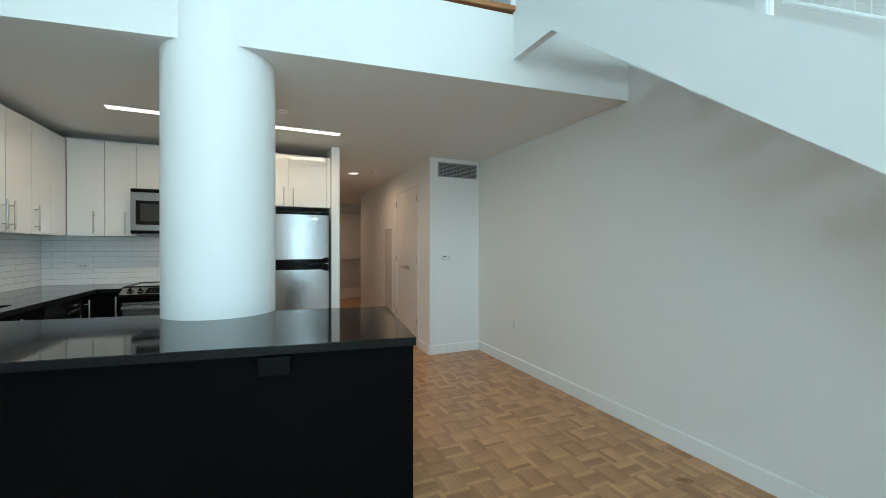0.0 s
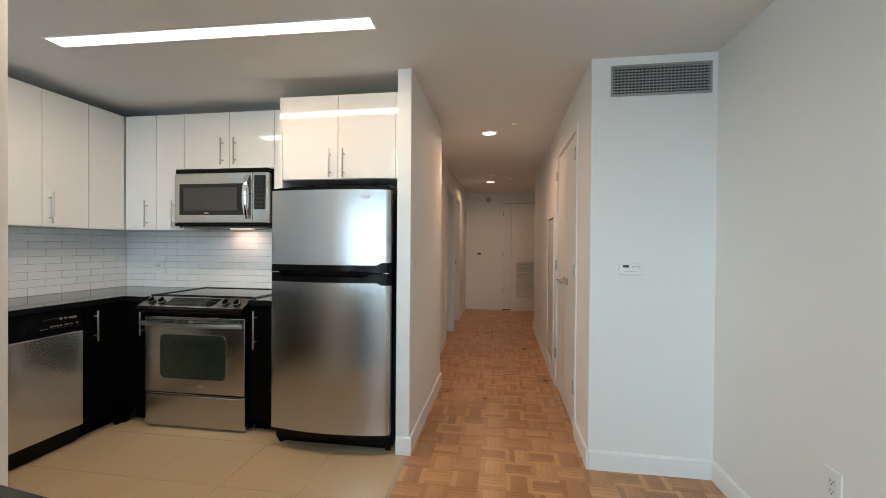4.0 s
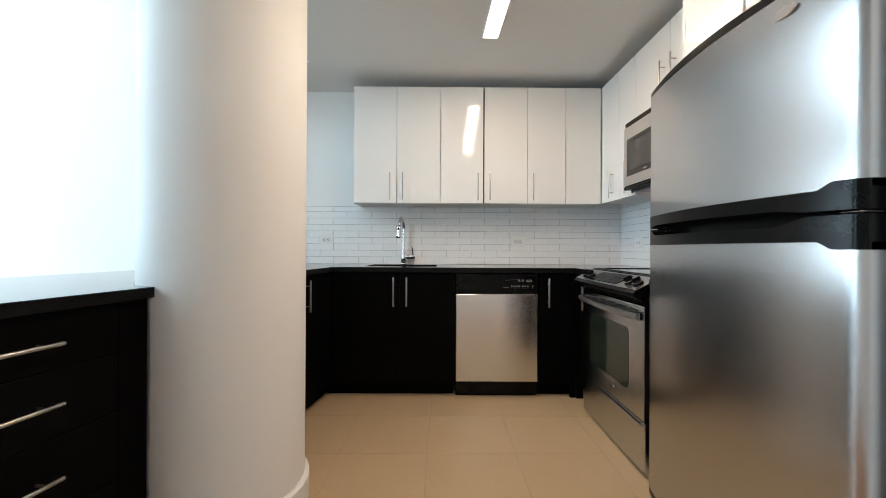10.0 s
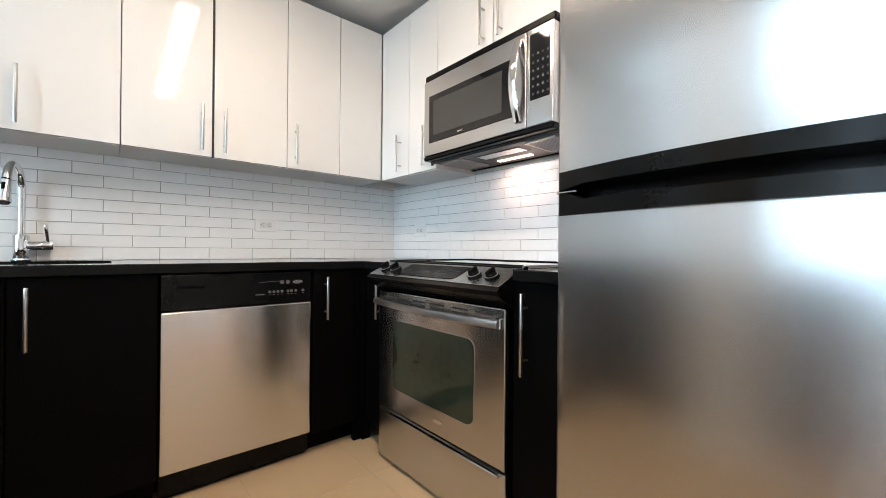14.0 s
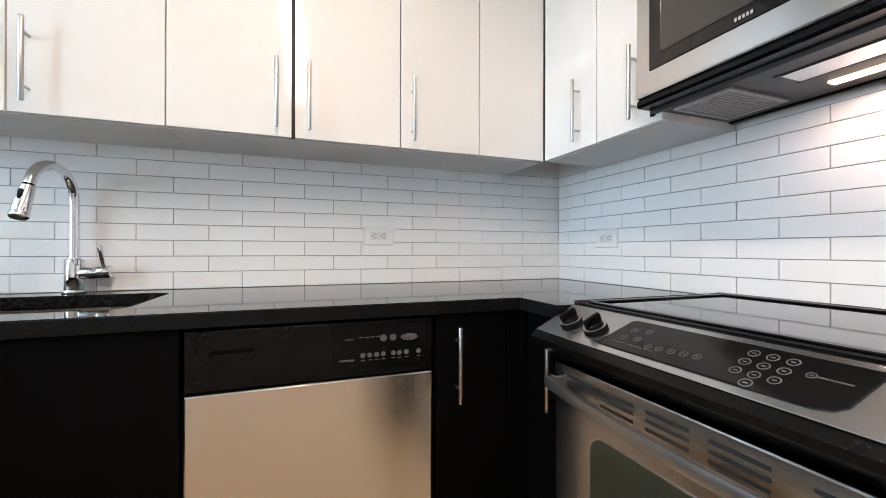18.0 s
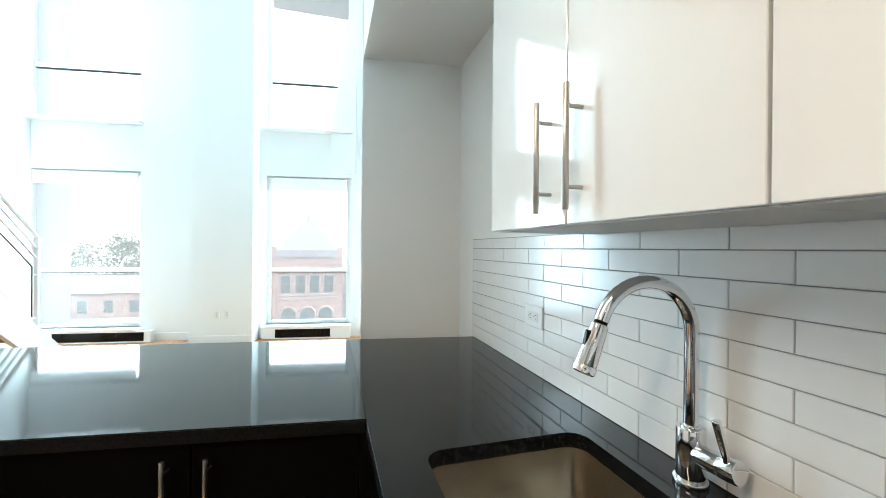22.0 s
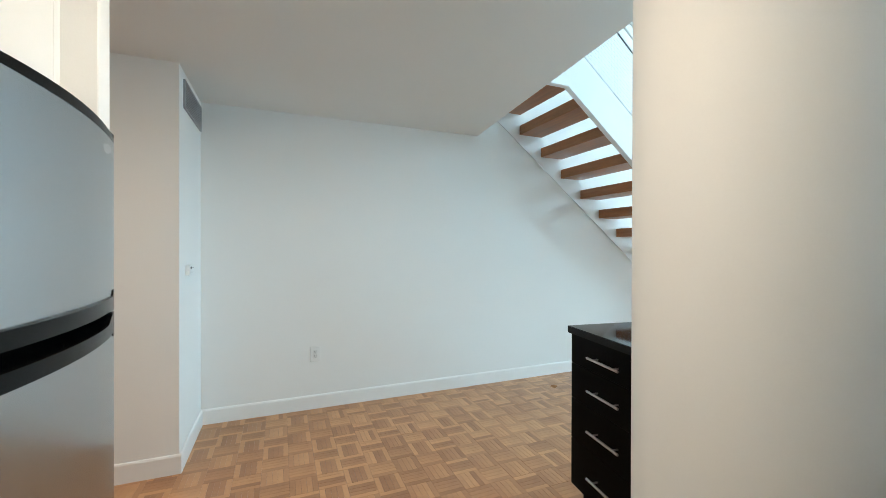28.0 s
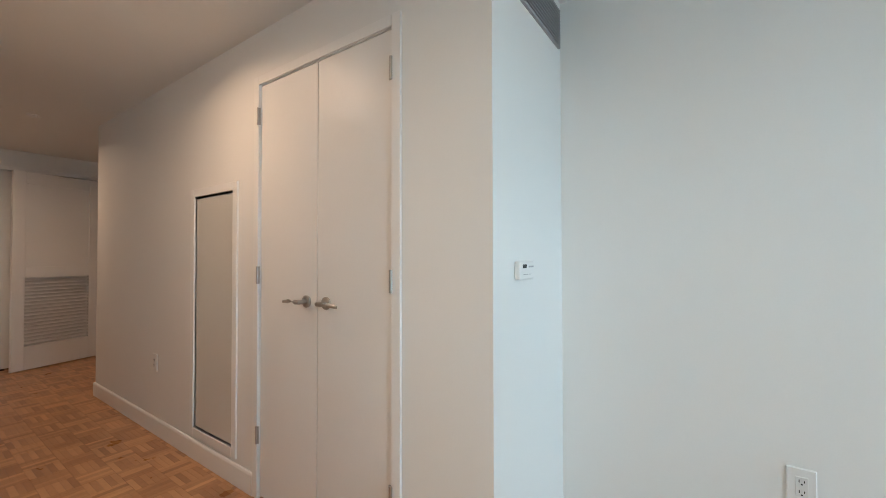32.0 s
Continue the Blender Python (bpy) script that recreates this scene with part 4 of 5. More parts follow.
def microwave():
    W, D = 0.800, 0.312
    root = thing("microwave", pose(-0.962, 4.526, 1.448), "stainless steel over-range microwave with its cooktop light on", "microwave")
    part("case", boxes((0.0, 0.030, 0.035, W, D, 0.472)), BLKPL, root, "black case")
    part("top_grille", boxes((0.0, -0.022, 0.438, W, 0.030, 0.472), bevel=0.006), BLKPL, root, "black vent grille on top")
    door = part("door", boxes((0.002, -0.030, 0.046, 0.670, 0.028, 0.436), bevel=0.005, seg=2), STEELH, root, "stainless steel door")
    part("window_bezel", boxes((0.046, -0.0325, 0.108, 0.606, -0.028, 0.352), bevel=0.002), BLKGL, door, "black window border")
    part("window_glass", boxes((0.082, -0.0340, 0.142, 0.545, -0.0315, 0.322), bevel=0.002), MWGL, door, "dark grey window")
    bm = bmesh.new()
    rows = []
    for k in range(21):
        z, y = 0.078 + 0.335 * k / 20, -0.034 - 0.040 * (1 - (k / 10 - 1) ** 2)
        rows.append([bm.verts.new((0.634 + dx, y + dy, z)) for dx, dy in ((-0.017, 0.004), (-0.017, -0.004), (-0.008, -0.009), (0.008, -0.009), (0.017, -0.004), (0.017, 0.004))])
    for a, b in zip(rows, rows[1:]):
        for k in range(6):
            bm.faces.new((a[k], a[(k + 1) % 6], b[(k + 1) % 6], b[k]))
    bm.faces.new(rows[0])
    bm.faces.new(rows[-1])
    bmesh.ops.recalc_face_normals(bm, faces=bm.faces[:])
    part("handle", bm, CHROME, door, "broad bowed bright handle", smooth=True)
    for k in range(5):
        part("badge_bar", boxes((0.266 + 0.008 * k, -0.0345, 0.119, 0.271 + 0.008 * k, -0.032, 0.127)), BADGE, door)
    ctl = part("control_panel", boxes((0.672, -0.030, 0.046, W - 0.002, 0.028, 0.436), bevel=0.005, seg=2), STEELH, root, "stainless steel control column")
    part("touch_glass", boxes((0.688, -0.0325, 0.150, W - 0.018, -0.028, 0.412), bevel=0.002), BLKGL, ctl, "black keypad")
    keys = bmesh.new()
    for c in range(4):
        for r in range(6):
            cyl(keys, pose(0.706 + c * 0.023, -0.0325, 0.172 + r * 0.031, 90, 0, 0), 0.0050, 0.0006, 12)
    tagged(part("key_prints", keys, DIMPR, ctl), label="grey printed keys", kind="stuff")
    part("front_lip", boxes((0.0, -0.030, 0.022, W, 0.020, 0.045), bevel=0.006), BLKPL, root, "black lower lip")
    under = part("underside", boxes((0.004, 0.0205, 0.013, W - 0.004, D - 0.01, 0.034)), UNDER, root, "dark metal underside")
    part("rim", boxes((0.0, 0.021, 0.008, 0.014, D - 0.004, 0.035), bevel=0.002), BLKPL, under)
    part("rim", boxes((W - 0.014, 0.021, 0.008, W, D - 0.004, 0.035), bevel=0.002), BLKPL, under)
    part("rim", boxes((0.014, D - 0.020, 0.008, W - 0.014, D - 0.004, 0.030), bevel=0.002), BLKPL, under)
    for x in (0.075, 0.620):
        flt = part("grease_filter", boxes((x, 0.045, 0.009, x + 0.132, 0.235, 0.013)), FILTER, under, "grey metal mesh filter")
        part("filter_frame", boxes((x - 0.010, 0.035, 0.006, x, 0.245, 0.0125), (x + 0.132, 0.035, 0.006, x + 0.142, 0.245, 0.0125), (x, 0.035, 0.006, x + 0.132, 0.045, 0.0125), (x, 0.235, 0.006, x + 0.132, 0.245, 0.0125)), GALV, flt, "pale metal filter frame")
        for k in range(12):
            part("mesh_wire", boxes((x + 0.006 + k * 0.0108, 0.046, 0.0075, x + 0.0085 + k * 0.0108, 0.234, 0.009)), GREYPL, flt)
    part("recess_plate", boxes((0.290, 0.075, 0.010, 0.545, 0.145, 0.013), bevel=0.001), BADGE, under, "bright metal recess plate")
    for y in (0.068, 0.150):
        part("seam", boxes((0.280, y, 0.0115, 0.560, y + 0.005, 0.0128)), DARK, under)
    part("lamp_glass", boxes((0.310, 0.202, 0.0055, 0.520, 0.230, 0.0125), bevel=0.002), glowing("lamp_glow", (1.0, 0.78, 0.52), 1.1), under, "glowing lamp cover")


microwave()


def dishwasher():
    W = 0.600
    root = thing("dishwasher", pose(-1.163, 3.377, 0, 0, 0, 90), "built-in dishwasher with black console and stainless steel door", "dishwasher")
    part("tub", boxes((0.004, 0.03, 0.02, W - 0.004, 0.56, 0.892)), BLKPL, root, "black tub")
    con = part("console", boxes((0.003, 0.002, 0.752, W - 0.003, 0.03, 0.895), bevel=0.004, seg=2), BLKPL, root, "black control console")
    # no hollow is cut: the grip's shade is put into a darker patch
    part("latch_recess", boxes((0.055, -0.0005, 0.838, 0.150, 0.006, 0.850), bevel=0.002), CABB, con, "darker flat patch painted as the shade in the latch grip")
    part("display_glass", boxes((0.330, -0.0005, 0.775, 0.580, 0.006, 0.885), bevel=0.002), BLKPL, con, "black control field")
    keys = bmesh.new()
    for x in (0.405, 0.423, 0.441, 0.459, 0.486, 0.502, 0.522, 0.556):
        cyl(keys, pose(x, -0.0004, 0.806, 90, 0, 0), 0.0065, 0.0008, 14)
        box(keys, x - 0.005, -0.0012, 0.792, x + 0.005, -0.0002, 0.794)
    for x in (0.459, 0.485):
        cyl(keys, pose(x, -0.0004, 0.848, 90, 0, 0), 0.009, 0.0008, 16)
    for k in range(4):
        box(keys, 0.395 + 0.015 * k, -0.0012, 0.852, 0.405 + 0.015 * k, -0.0002, 0.854)
        box(keys, 0.360 + 0.006 * k, -0.0012, 0.848, 0.364 + 0.006 * k, -0.0002, 0.851)
    box(keys, 0.345, -0.0012, 0.794, 0.383, -0.0002, 0.798)
    tagged(part("key_prints", keys, PRINT, con), label="grey printed keys", kind="stuff")
    badge(con, 0.530, 0.847, 0.025, 0.010, -0.0005)
    part("door", boxes((0.003, 0.0, 0.115, W - 0.003, 0.03, 0.748), bevel=0.005, seg=2), STEELV, root, "brushed stainless steel door")
    part("kick_panel", boxes((0.003, 0.055, 0.0, W - 0.003, 0.075, 0.112)), BLKPL, root, "black kick panel")


dishwasher()


# ---------- stair ----------
SX0 = 1.85
RISE, RUN = 0.2062, 0.2630


def stair():
    root = thing("staircase", pose(0, 0, 0), "open staircase with wooden treads and white steel stringers", "stairs")
    s = RISE / RUN

    def stringer(x0, x1, lo, hi, yb, level=False):
        bm = bmesh.new()
        def zb(y):
            return 2.658 + s * (y - 1.564) + lo
        # parallelogram in the y-z plane, cut level at the floor
        top = lambda y: zb(y) + hi
        yf = 1.564 - (2.658 + lo) / s
        yt = yf - hi / s
        prof = [(yb, zb(yb)), (yb, top(yb)), (yt, 0.0), (yf, 0.0)]
        if level:
            prof = [(1.93, zb(yb)), (1.93, 2.99), (1.564 + (2.99 - 2.658 - lo - hi) / s, 2.99), (yt, 0.0), (yf, 0.0), (yb, zb(yb))]
        a = [bm.verts.new((x0, y, z)) for y, z in prof]
        b = [bm.verts.new((x1, y, z)) for y, z in prof]
        n = len(prof)
        for k in range(n):
            bm.faces.new((a[k], a[(k + 1) % n], b[(k + 1) % n], b[k]))
        bm.faces.new(a)
        bm.faces.new(b)
        bmesh.ops.recalc_face_normals(bm, faces=bm.faces[:])
        return bm
    part("stringer", stringer(SX0, SX0 + 0.05, 0.0, 0.365, 1.522, True), RAILW, root, "white outer stringer")
    part("stringer", stringer(XE - 0.012, XE - 0.002, -0.065, 0.265, 1.70), RAILW, root, "white wall stringer")
    for k in range(13):
        y, z = 1.346 - RUN * k, 2.510 - RISE * k
        if z < 0.03:
            break
        part("tread", boxes((SX0 + 0.051, y - 0.275, z, XE - 0.013, y, z + 0.095), bevel=0.004), TREAD, root)
    part("tread", boxes((SX0 + 0.051, 1.609 - 0.275, 2.716, XE - 0.013, 1.609, 2.811), bevel=0.004), TREAD, root)


stair()


# ---------- stair railing ----------
def wire_panel(parent, prof_lo, prof_hi, x, y0, y1, sp=0.034):
    """A framed woven wire panel in the plane x between two sloping lines, from y0 to y1."""
    bm = bmesh.new()
    n = max(2, int((y1 - y0) / sp))
    r = 0.0016
    for k in range(1, n):
        y = y0 + (y1 - y0) * k / n
        cyl(bm, pose(x, y, prof_lo(y)), r, prof_hi(y) - prof_lo(y), 5)
    h = prof_hi(y0) - prof_lo(y0)
    for k in range(1, int(h / sp)):
        a, b = Vector((x, y0, prof_lo(y0) + k * sp)), Vector((x, y1, prof_lo(y1) + k * sp))
        tube(bm, [a, b], r, 5)
    part("wire_mesh", bm, RAILW, parent, "fine woven wire mesh")
    fr = bmesh.new()
    for f in (prof_lo, prof_hi):
        tube(fr, [(x, y0, f(y0)), (x, y1, f(y1))], 0.008, 8)
    for y in (y0, y1):
        tube(fr, [(x, y, prof_lo(y) - 0.004), (x, y, prof_hi(y) + 0.004)], 0.008, 8)
    part("panel_frame", fr, RAILW, parent)
    part("edge_seal", tube(bmesh.new(), [(x, y0 + 0.014, prof_lo(y0) + 0.012), (x, y0 + 0.014, prof_hi(y0) - 0.008), (x, y1 - 0.012, prof_hi(y1) - 0.014)], 0.0045, 6), BLKPL, parent, "thin black edge seal")


def railing():
    root = thing("stair_railing", pose(0, 0, 0), "white steel stair railing with woven wire panels", "railing")
    s = RISE / RUN
    x = SX0 + 0.025
    base = lambda y: 2.658 + s * (y - 1.564) + 0.365
    lo = lambda y: base(y) + 0.055
    hi = lambda y: base(y) + 0.60
    ends = (1.50, 0.435, -0.64, -1.62)
    for a, b in zip(ends, ends[1:]):
        wire_panel(root, lo, hi, x, b + 0.06, a - 0.06)
    for y in ends:
        part("post", boxes((x - 0.020, y - 0.020, base(y) - 0.05, x + 0.020, y + 0.020, base(y) + 0.96), bevel=0.003), RAILW, root)
        for dz in (0.10, 0.55):
            part("clip", boxes((x - 0.008, y - 0.060, base(y) + dz, x + 0.008, y + 0.060, base(y) + dz + 0.016)), RAILW, root)
    for dz, r in ((0.72, 0.012), (0.83, 0.012), (0.95, 0.021)):
        part("rail", tube(bmesh.new(), [(x, -1.68, base(-1.68) + dz), (x, 1.70, base(1.70) + dz)], r, 12), RAILW, root, smooth=True)
    loft = thing("loft_railing", LIVING, "white steel loft railing with woven wire panels", "railing")
    u1 = lr_u_at_x(1.83, VF)
    for k in range(3):
        a, b = uw + 0.06 + k * (u1 - uw - 0.06) / 3, uw + 0.06 + (k + 1) * (u1 - uw - 0.06) / 3
        part("post", boxes((b - 0.02, VF + 0.02, LOFT, b + 0.02, VF + 0.06, LOFT + 1.05), bevel=0.003), RAILW, loft)
        bm = bmesh.new()
        for j in range(1, int((b - a) / 0.05)):
            cyl(bm, pose(a + j * 0.05, VF + 0.04, LOFT + 0.10), 0.002, 0.80, 5)
        for j in range(1, 16):
            tube(bm, [(a + 0.04, VF + 0.04, LOFT + 0.10 + j * 0.05), (b - 0.04, VF + 0.04, LOFT + 0.10 + j * 0.05)], 0.002, 5)
        part("wire_mesh", bm, RAILW, loft, "fine woven wire mesh")
    part("rail", tube(bmesh.new(), [(uw, VF + 0.04, LOFT + 1.03), (u1, VF + 0.04, LOFT + 1.03)], 0.021, 12), RAILW, loft, smooth=True)


railing()


# ---------- baseboards and door trim ----------
def baseboard(p, q, n, h=0.115, d=0.014, z=0.0):
    """A baseboard from p to q on a wall whose room side looks along n."""
    p, q, n = Vector((*p, 0)), Vector((*q, 0)), Vector((*n, 0)).normalized()
    bm = bmesh.new()
    prof = [(0.0005, z - 0.006), (d, z - 0.006), (d, z + h - 0.012), (d - 0.004, z + h - 0.003), (d - 0.008, z + h), (0.0005, z + h)]
    a = [bm.verts.new(p + n * w + Vector((0, 0, zz))) for w, zz in prof]
    b = [bm.verts.new(q + n * w + Vector((0, 0, zz))) for w, zz in prof]
    for k in range(len(prof)):
        bm.faces.new((a[k], a[(k + 1) % len(prof)], b[(k + 1) % len(prof)], b[k]))
    bm.faces.new(a)
    bm.faces.new(b)
    bmesh.ops.recalc_face_normals(bm, faces=bm.faces[:])
    structure("baseboard", bm, TRIM, "white painted wooden baseboard")


baseboard((XE, -3.55), (XE, 4.175), (-1, 0))
baseboard((HE + 0.001, 4.175), (XE, 4.175), (0, -1))
baseboard((HE, 4.162), (HE, DC[0] - 0.045), (-1, 0))
baseboard((HE, DC[1] + 0.045), (HE, 8.234), (-1, 0))
baseboard((HE, 8.22), (2.95, 8.22), (0, 1))
baseboard((0.95, 4.155), (1.049, 4.155), (0, -1))
baseboard((1.035, 4.155), (1.035, 5.454), (1, 0))
baseboard((HW, 5.44), (1.035, 5.44), (0, 1))
baseboard((HW, 5.454), (HW, D1[0] - 0.05), (1, 0))
baseboard((HW, D1[1] + 0.05), (HW, D2[0] - 0.05), (1, 0))
baseboard((HW, D2[1] + 0.05), (HW, HN), (1, 0))
baseboard((HW, HN), (1.58, HN), (0, -1))
baseboard((2.65, HN), (2.95, HN), (0, -1))
baseboard(lr(PIER[0], PV), lr(PIER[1], PV), (-SU, CU))
baseboard(lr(PIER[1], PV), lr(PIER[1], WV + 0.02), (CU, -SU))
baseboard(lr(PIER[1], WV + 0.02), lr(W1[0] - 0.05, WV + 0.02), (SU, CU))


def casing(name, p0, p1, top, axis, side, label):
    """Flat casing round an opening from p0 to p1 along an axis, on the wall face at side = (coordinate, direction)."""
    c, d = side
    w, t = 0.045, 0.012
    rows = []
    for a, b, z0, z1 in ((p0 - w, p0, 0.0, top + w), (p1, p1 + w, 0.0, top + w), (p0, p1, top, top + w)):
        lo, hi = (c, c + d * t) if d > 0 else (c + d * t, c)
        rows.append((lo, a, z0, hi, b, z1) if axis == 'y' else (a, lo, z0, b, hi, z1))
    structure(name, boxes(*rows, bevel=0.002), TRIM, label)


casing("trim_closet", DC[0], DC[1], 2.158, 'y', (HE, -1), "white painted closet door casing")
casing("trim_hall_door", D1[0], D1[1], 2.12, 'y', (HW, 1), "white painted hall door casing")
casing("trim_hall_door", D2[0], D2[1], 2.12, 'y', (HW, 1), "white painted hall door casing")
casing("trim_entry", 1.63, 2.60, 2.22, 'x', (HN, -1), "white painted door casing")


# ---------- doors ----------
def hinge(parent, m):
    bm = boxes((-0.014, -0.003, -0.045, 0.014, 0.001, 0.045), bevel=0.001)
    cyl(bm, pose(0, -0.006, -0.045), 0.0065, 0.09, 12)
    bm.transform(m)
    return part("hinge", bm, BAR, parent, "satin steel hinge", smooth=True)


def lever_handle(parent, y, z, way):
    """A lever on a round rose, on a door facing -x at x = 0; way: the side along y to which it points."""
    bm = cyl(bmesh.new(), pose(0, y, z, 0, -90, 0), 0.029, 0.010, 28, bevel=0.002)
    cyl(bm, pose(-0.008, y, z, 0, -90, 0), 0.0105, 0.045, 16)
    tube(bm, [(-0.048, y - way * 0.010, z), (-0.052, y + way * 0.020, z), (-0.052, y + way * 0.070, z + 0.001), (-0.047, y + way * 0.118, z - 0.004)], 0.010, 12, radii=[0.010, 0.0115, 0.010, 0.0075])
    return part("lever", bm, BAR, parent, "satin steel lever handle", smooth=True)


def closet_doors():
    mid = 5.077
    for y0, y1, hy, way, hs in ((DC[0], mid, 5.010, 1, DC[0]), (mid, DC[1], 5.150, -1, DC[1])):
        root = thing("closet_door", pose(HE + 0.004, 0, 0), "white flush closet door with steel lever, closed", "door", "closet double doors")
        leaf = part("leaf", boxes((0.0, y0 + 0.0025, 0.012, 0.036, y1 - 0.0025, 2.1535), bevel=0.0015), DOORP, root)
        lever_handle(leaf, hy, 1.045, -way)
        for z in (0.33, 1.158, 1.99):
            hinge(leaf, pose(-0.0125, hs, z, 0, 0, -90))
    # dark sheet close behind the leaves stands for the unlit closet
    structure("closet_gap", boxes((HE + 0.045, DC[0] - 0.01, 0.0, HE + 0.055, DC[1] + 0.01, 2.17)), DARK, "dark sheet painted as the shade behind the closet doors")


closet_doors()


def access_panel():
    y0, y1, z0, z1 = PN
    root = thing("access_panel", pose(HE, 0, 0), "tall narrow white access panel with a recessed frame", "panel")
    w, t = 0.048, 0.010
    part("frame", boxes((-t, y0 - w, z0 - w, 0.10, y0, z1 + w), (-t, y1, z0 - w, 0.10, y1 + w, z1 + w), (-t, y0, z0 - w, 0.10, y1, z0), (-t, y0, z1, 0.10, y1, z1 + w), bevel=0.002), TRIM, root)
    part("leaf", boxes((0.004, y0 + 0.003, z0 + 0.008, 0.027, y1 - 0.003, z1 - 0.010), bevel=0.002), PANELP, root)
    # grey of this sheet imitates the soft shade in the gap lines
    part("backing", boxes((0.030, y0, z0, 0.040, y1, z1)), GREYPL, root, "grey sheet tinted as the shade in the gaps round the leaf")


access_panel()


def hall_doors():
    # first room: leaf swung inwards, hinged at the far jamb
    root = thing("room_door", pose(HW - 0.14, D1[1] - 0.004, 0, 0, 0, 172), "white flush room door, opened inwards", "door")
    leaf = part("leaf", boxes((0.0, 0.0, 0.010, 0.75, 0.036, 2.105), bevel=0.0015), DOORP, root)
    for z in (0.33, 1.10, 1.86):
        hinge(leaf, pose(-0.004, 0.016, z, 0, 0, 90))
    root = thing("room_door", pose(HW - 0.14, D2[0] + 0.045, 0, 0, 0, 182), "white flush room door, opened inwards", "door")
    part("leaf", boxes((0.0, 0.0, 0.010, 0.70, 0.036, 2.105), bevel=0.0015), DOORP, root)
    for a, b in (D1, D2):
        structure("jamb", boxes((HW - 0.143, b - 0.016, 0.0, HW + 0.001, b - 0.0005, 2.12), (HW - 0.143, a + 0.0005, 0.0, HW + 0.001, a + 0.016, 2.12), (HW - 0.143, a + 0.016, 2.104, HW + 0.001, b - 0.016, 2.12)), TRIM, "white painted door jamb")
    for z in (0.33, 1.10, 1.86):
        bm = boxes((-0.02, -0.004, -0.05, 0.02, 0.0, 0.05), bevel=0.001)
        solid("jamb_hinge", bm, BAR, "satin steel hinge on the door jamb", "hinge", m=pose(HW - 0.118, D1[1] - 0.0165, z))
    solid("strike_plate", boxes((-0.016, -0.003, -0.035, 0.016, 0.0, 0.035), bevel=0.001), BAR, "steel strike plate on the door jamb", "strike plate", m=pose(HW - 0.07, D2[1] - 0.0165, 1.05))
    # entry leaf, closed
    root = thing("entry_door", pose(1.63, HN + 0.02, 0), "white flush entry door, closed", "door")
    leaf = part("leaf", boxes((0.004, 0.0, 0.014, 0.966, 0.042, 2.216), bevel=0.0015), DOORP, root)
    for z in (0.40, 1.15, 2.00):
        hinge(leaf, pose(0.004, -0.002, z))
    # no sill here: a dark strip stands for the shaded gap below the leaf
    solid("threshold", boxes((1.632, HN - 0.005, -0.004, 1.80, HN + 0.06, 0.010)), DARK, "dark strip painted as the shaded gap under the entry door", "threshold")
    # louvered leaf standing open in front of it
    root = thing("louvered_door", pose(2.575, HN - 0.03, 0, 0, 0, 195.8), "white louvered closet door, standing ajar", "door")
    W, H, st = 0.806, 2.19, 0.105
    part("stile", boxes((0.0, 0.0, 0.015, st, 0.034, H), bevel=0.002), DOORP, root)
    part("stile", boxes((W - st, 0.0, 0.015, W, 0.034, H), bevel=0.002), DOORP, root)
    for z0, z1 in ((0.015, 0.27), (1.02, 1.14), (H - 0.13, H)):
        part("rail", boxes((st, 0.001, z0, W - st, 0.033, z1), bevel=0.002), DOORP, root)
    part("upper_panel", boxes((st, 0.012, 1.14, W - st, 0.022, H - 0.13)), DOORP, root)
    for k in range(19):
        z = 0.29 + k * 0.0385
        bm = boxes((st, -0.016, -0.003, W - st, 0.016, 0.003))
        bm.transform(pose(0, 0.017, z, 42, 0, 0))
        part("slat", bm, DOORP, root)
    for z in (0.25, 1.1, 1.95):
        hinge(root, pose(0.0, 0.0, z))


hall_doors()


# ---------- fittings on walls and ceilings ----------
def outlet(m, label, level=False, body=WHPL, slots=DARK):
    """A duplex socket in a plate, on a wall at y = 0 looking to -y; level: lying on its side."""
    root = thing("wall_outlet", m @ (pose(0, 0, 0, 0, 90, 0) if level else pose(0, 0, 0)), label, "outlet")
    plate = part("plate", boxes((-0.040, -0.008, -0.063, 0.040, 0.0, 0.063), bevel=0.0035), body, root)
    part("insert", boxes((-0.017, -0.0095, -0.034, 0.017, -0.0070, 0.034), bevel=0.001), INSERT if body is WHPL else body, plate)
    for z in (-0.018, 0.018):
        bm = boxes((-0.008, -0.0102, z - 0.003, -0.0055, -0.009, z + 0.007), (0.0055, -0.0102, z - 0.003, 0.008, -0.009, z + 0.006))
        cyl(bm, pose(0, -0.009, z - 0.009, 90, 0, 0), 0.0028, 0.0012, 10)
        part("socket_holes", bm, slots, plate, "dark socket holes")
    return root


K1 = XS + 0.0025
outlet(pose(K1, 2.266, 1.150, 0, 0, 90), "white double socket lying sideways in the tiled wall", True)
outlet(pose(K1, 3.943, 1.141, 0, 0, 90), "white double socket lying sideways in the tiled wall", True)
outlet(pose(-1.443, YN - 0.0025, 1.132), "white double socket lying sideways in the tiled wall", True)
outlet(pose(XE, 3.345, 0.458, 0, 0, -90), "white double wall socket above the baseboard")
outlet(pose(XE, -0.02, 0.448, 0, 0, -90), "white double wall socket under the stair")
outlet(pose(HE, 6.879, 0.50, 0, 0, -90), "white wall socket in the hall")
outlet(pose(HW, 5.945, 0.40, 0, 0, 90), "white wall socket in the hall")
outlet(LIVING @ pose(-0.582, 0.0295, 0.852), "black double socket in the peninsula panel", True, SOCKB, BLKPL)
outlet(LIVING @ pose(-0.02, PV, 0.42, 0, 0, 180), "white wall socket on the pier")
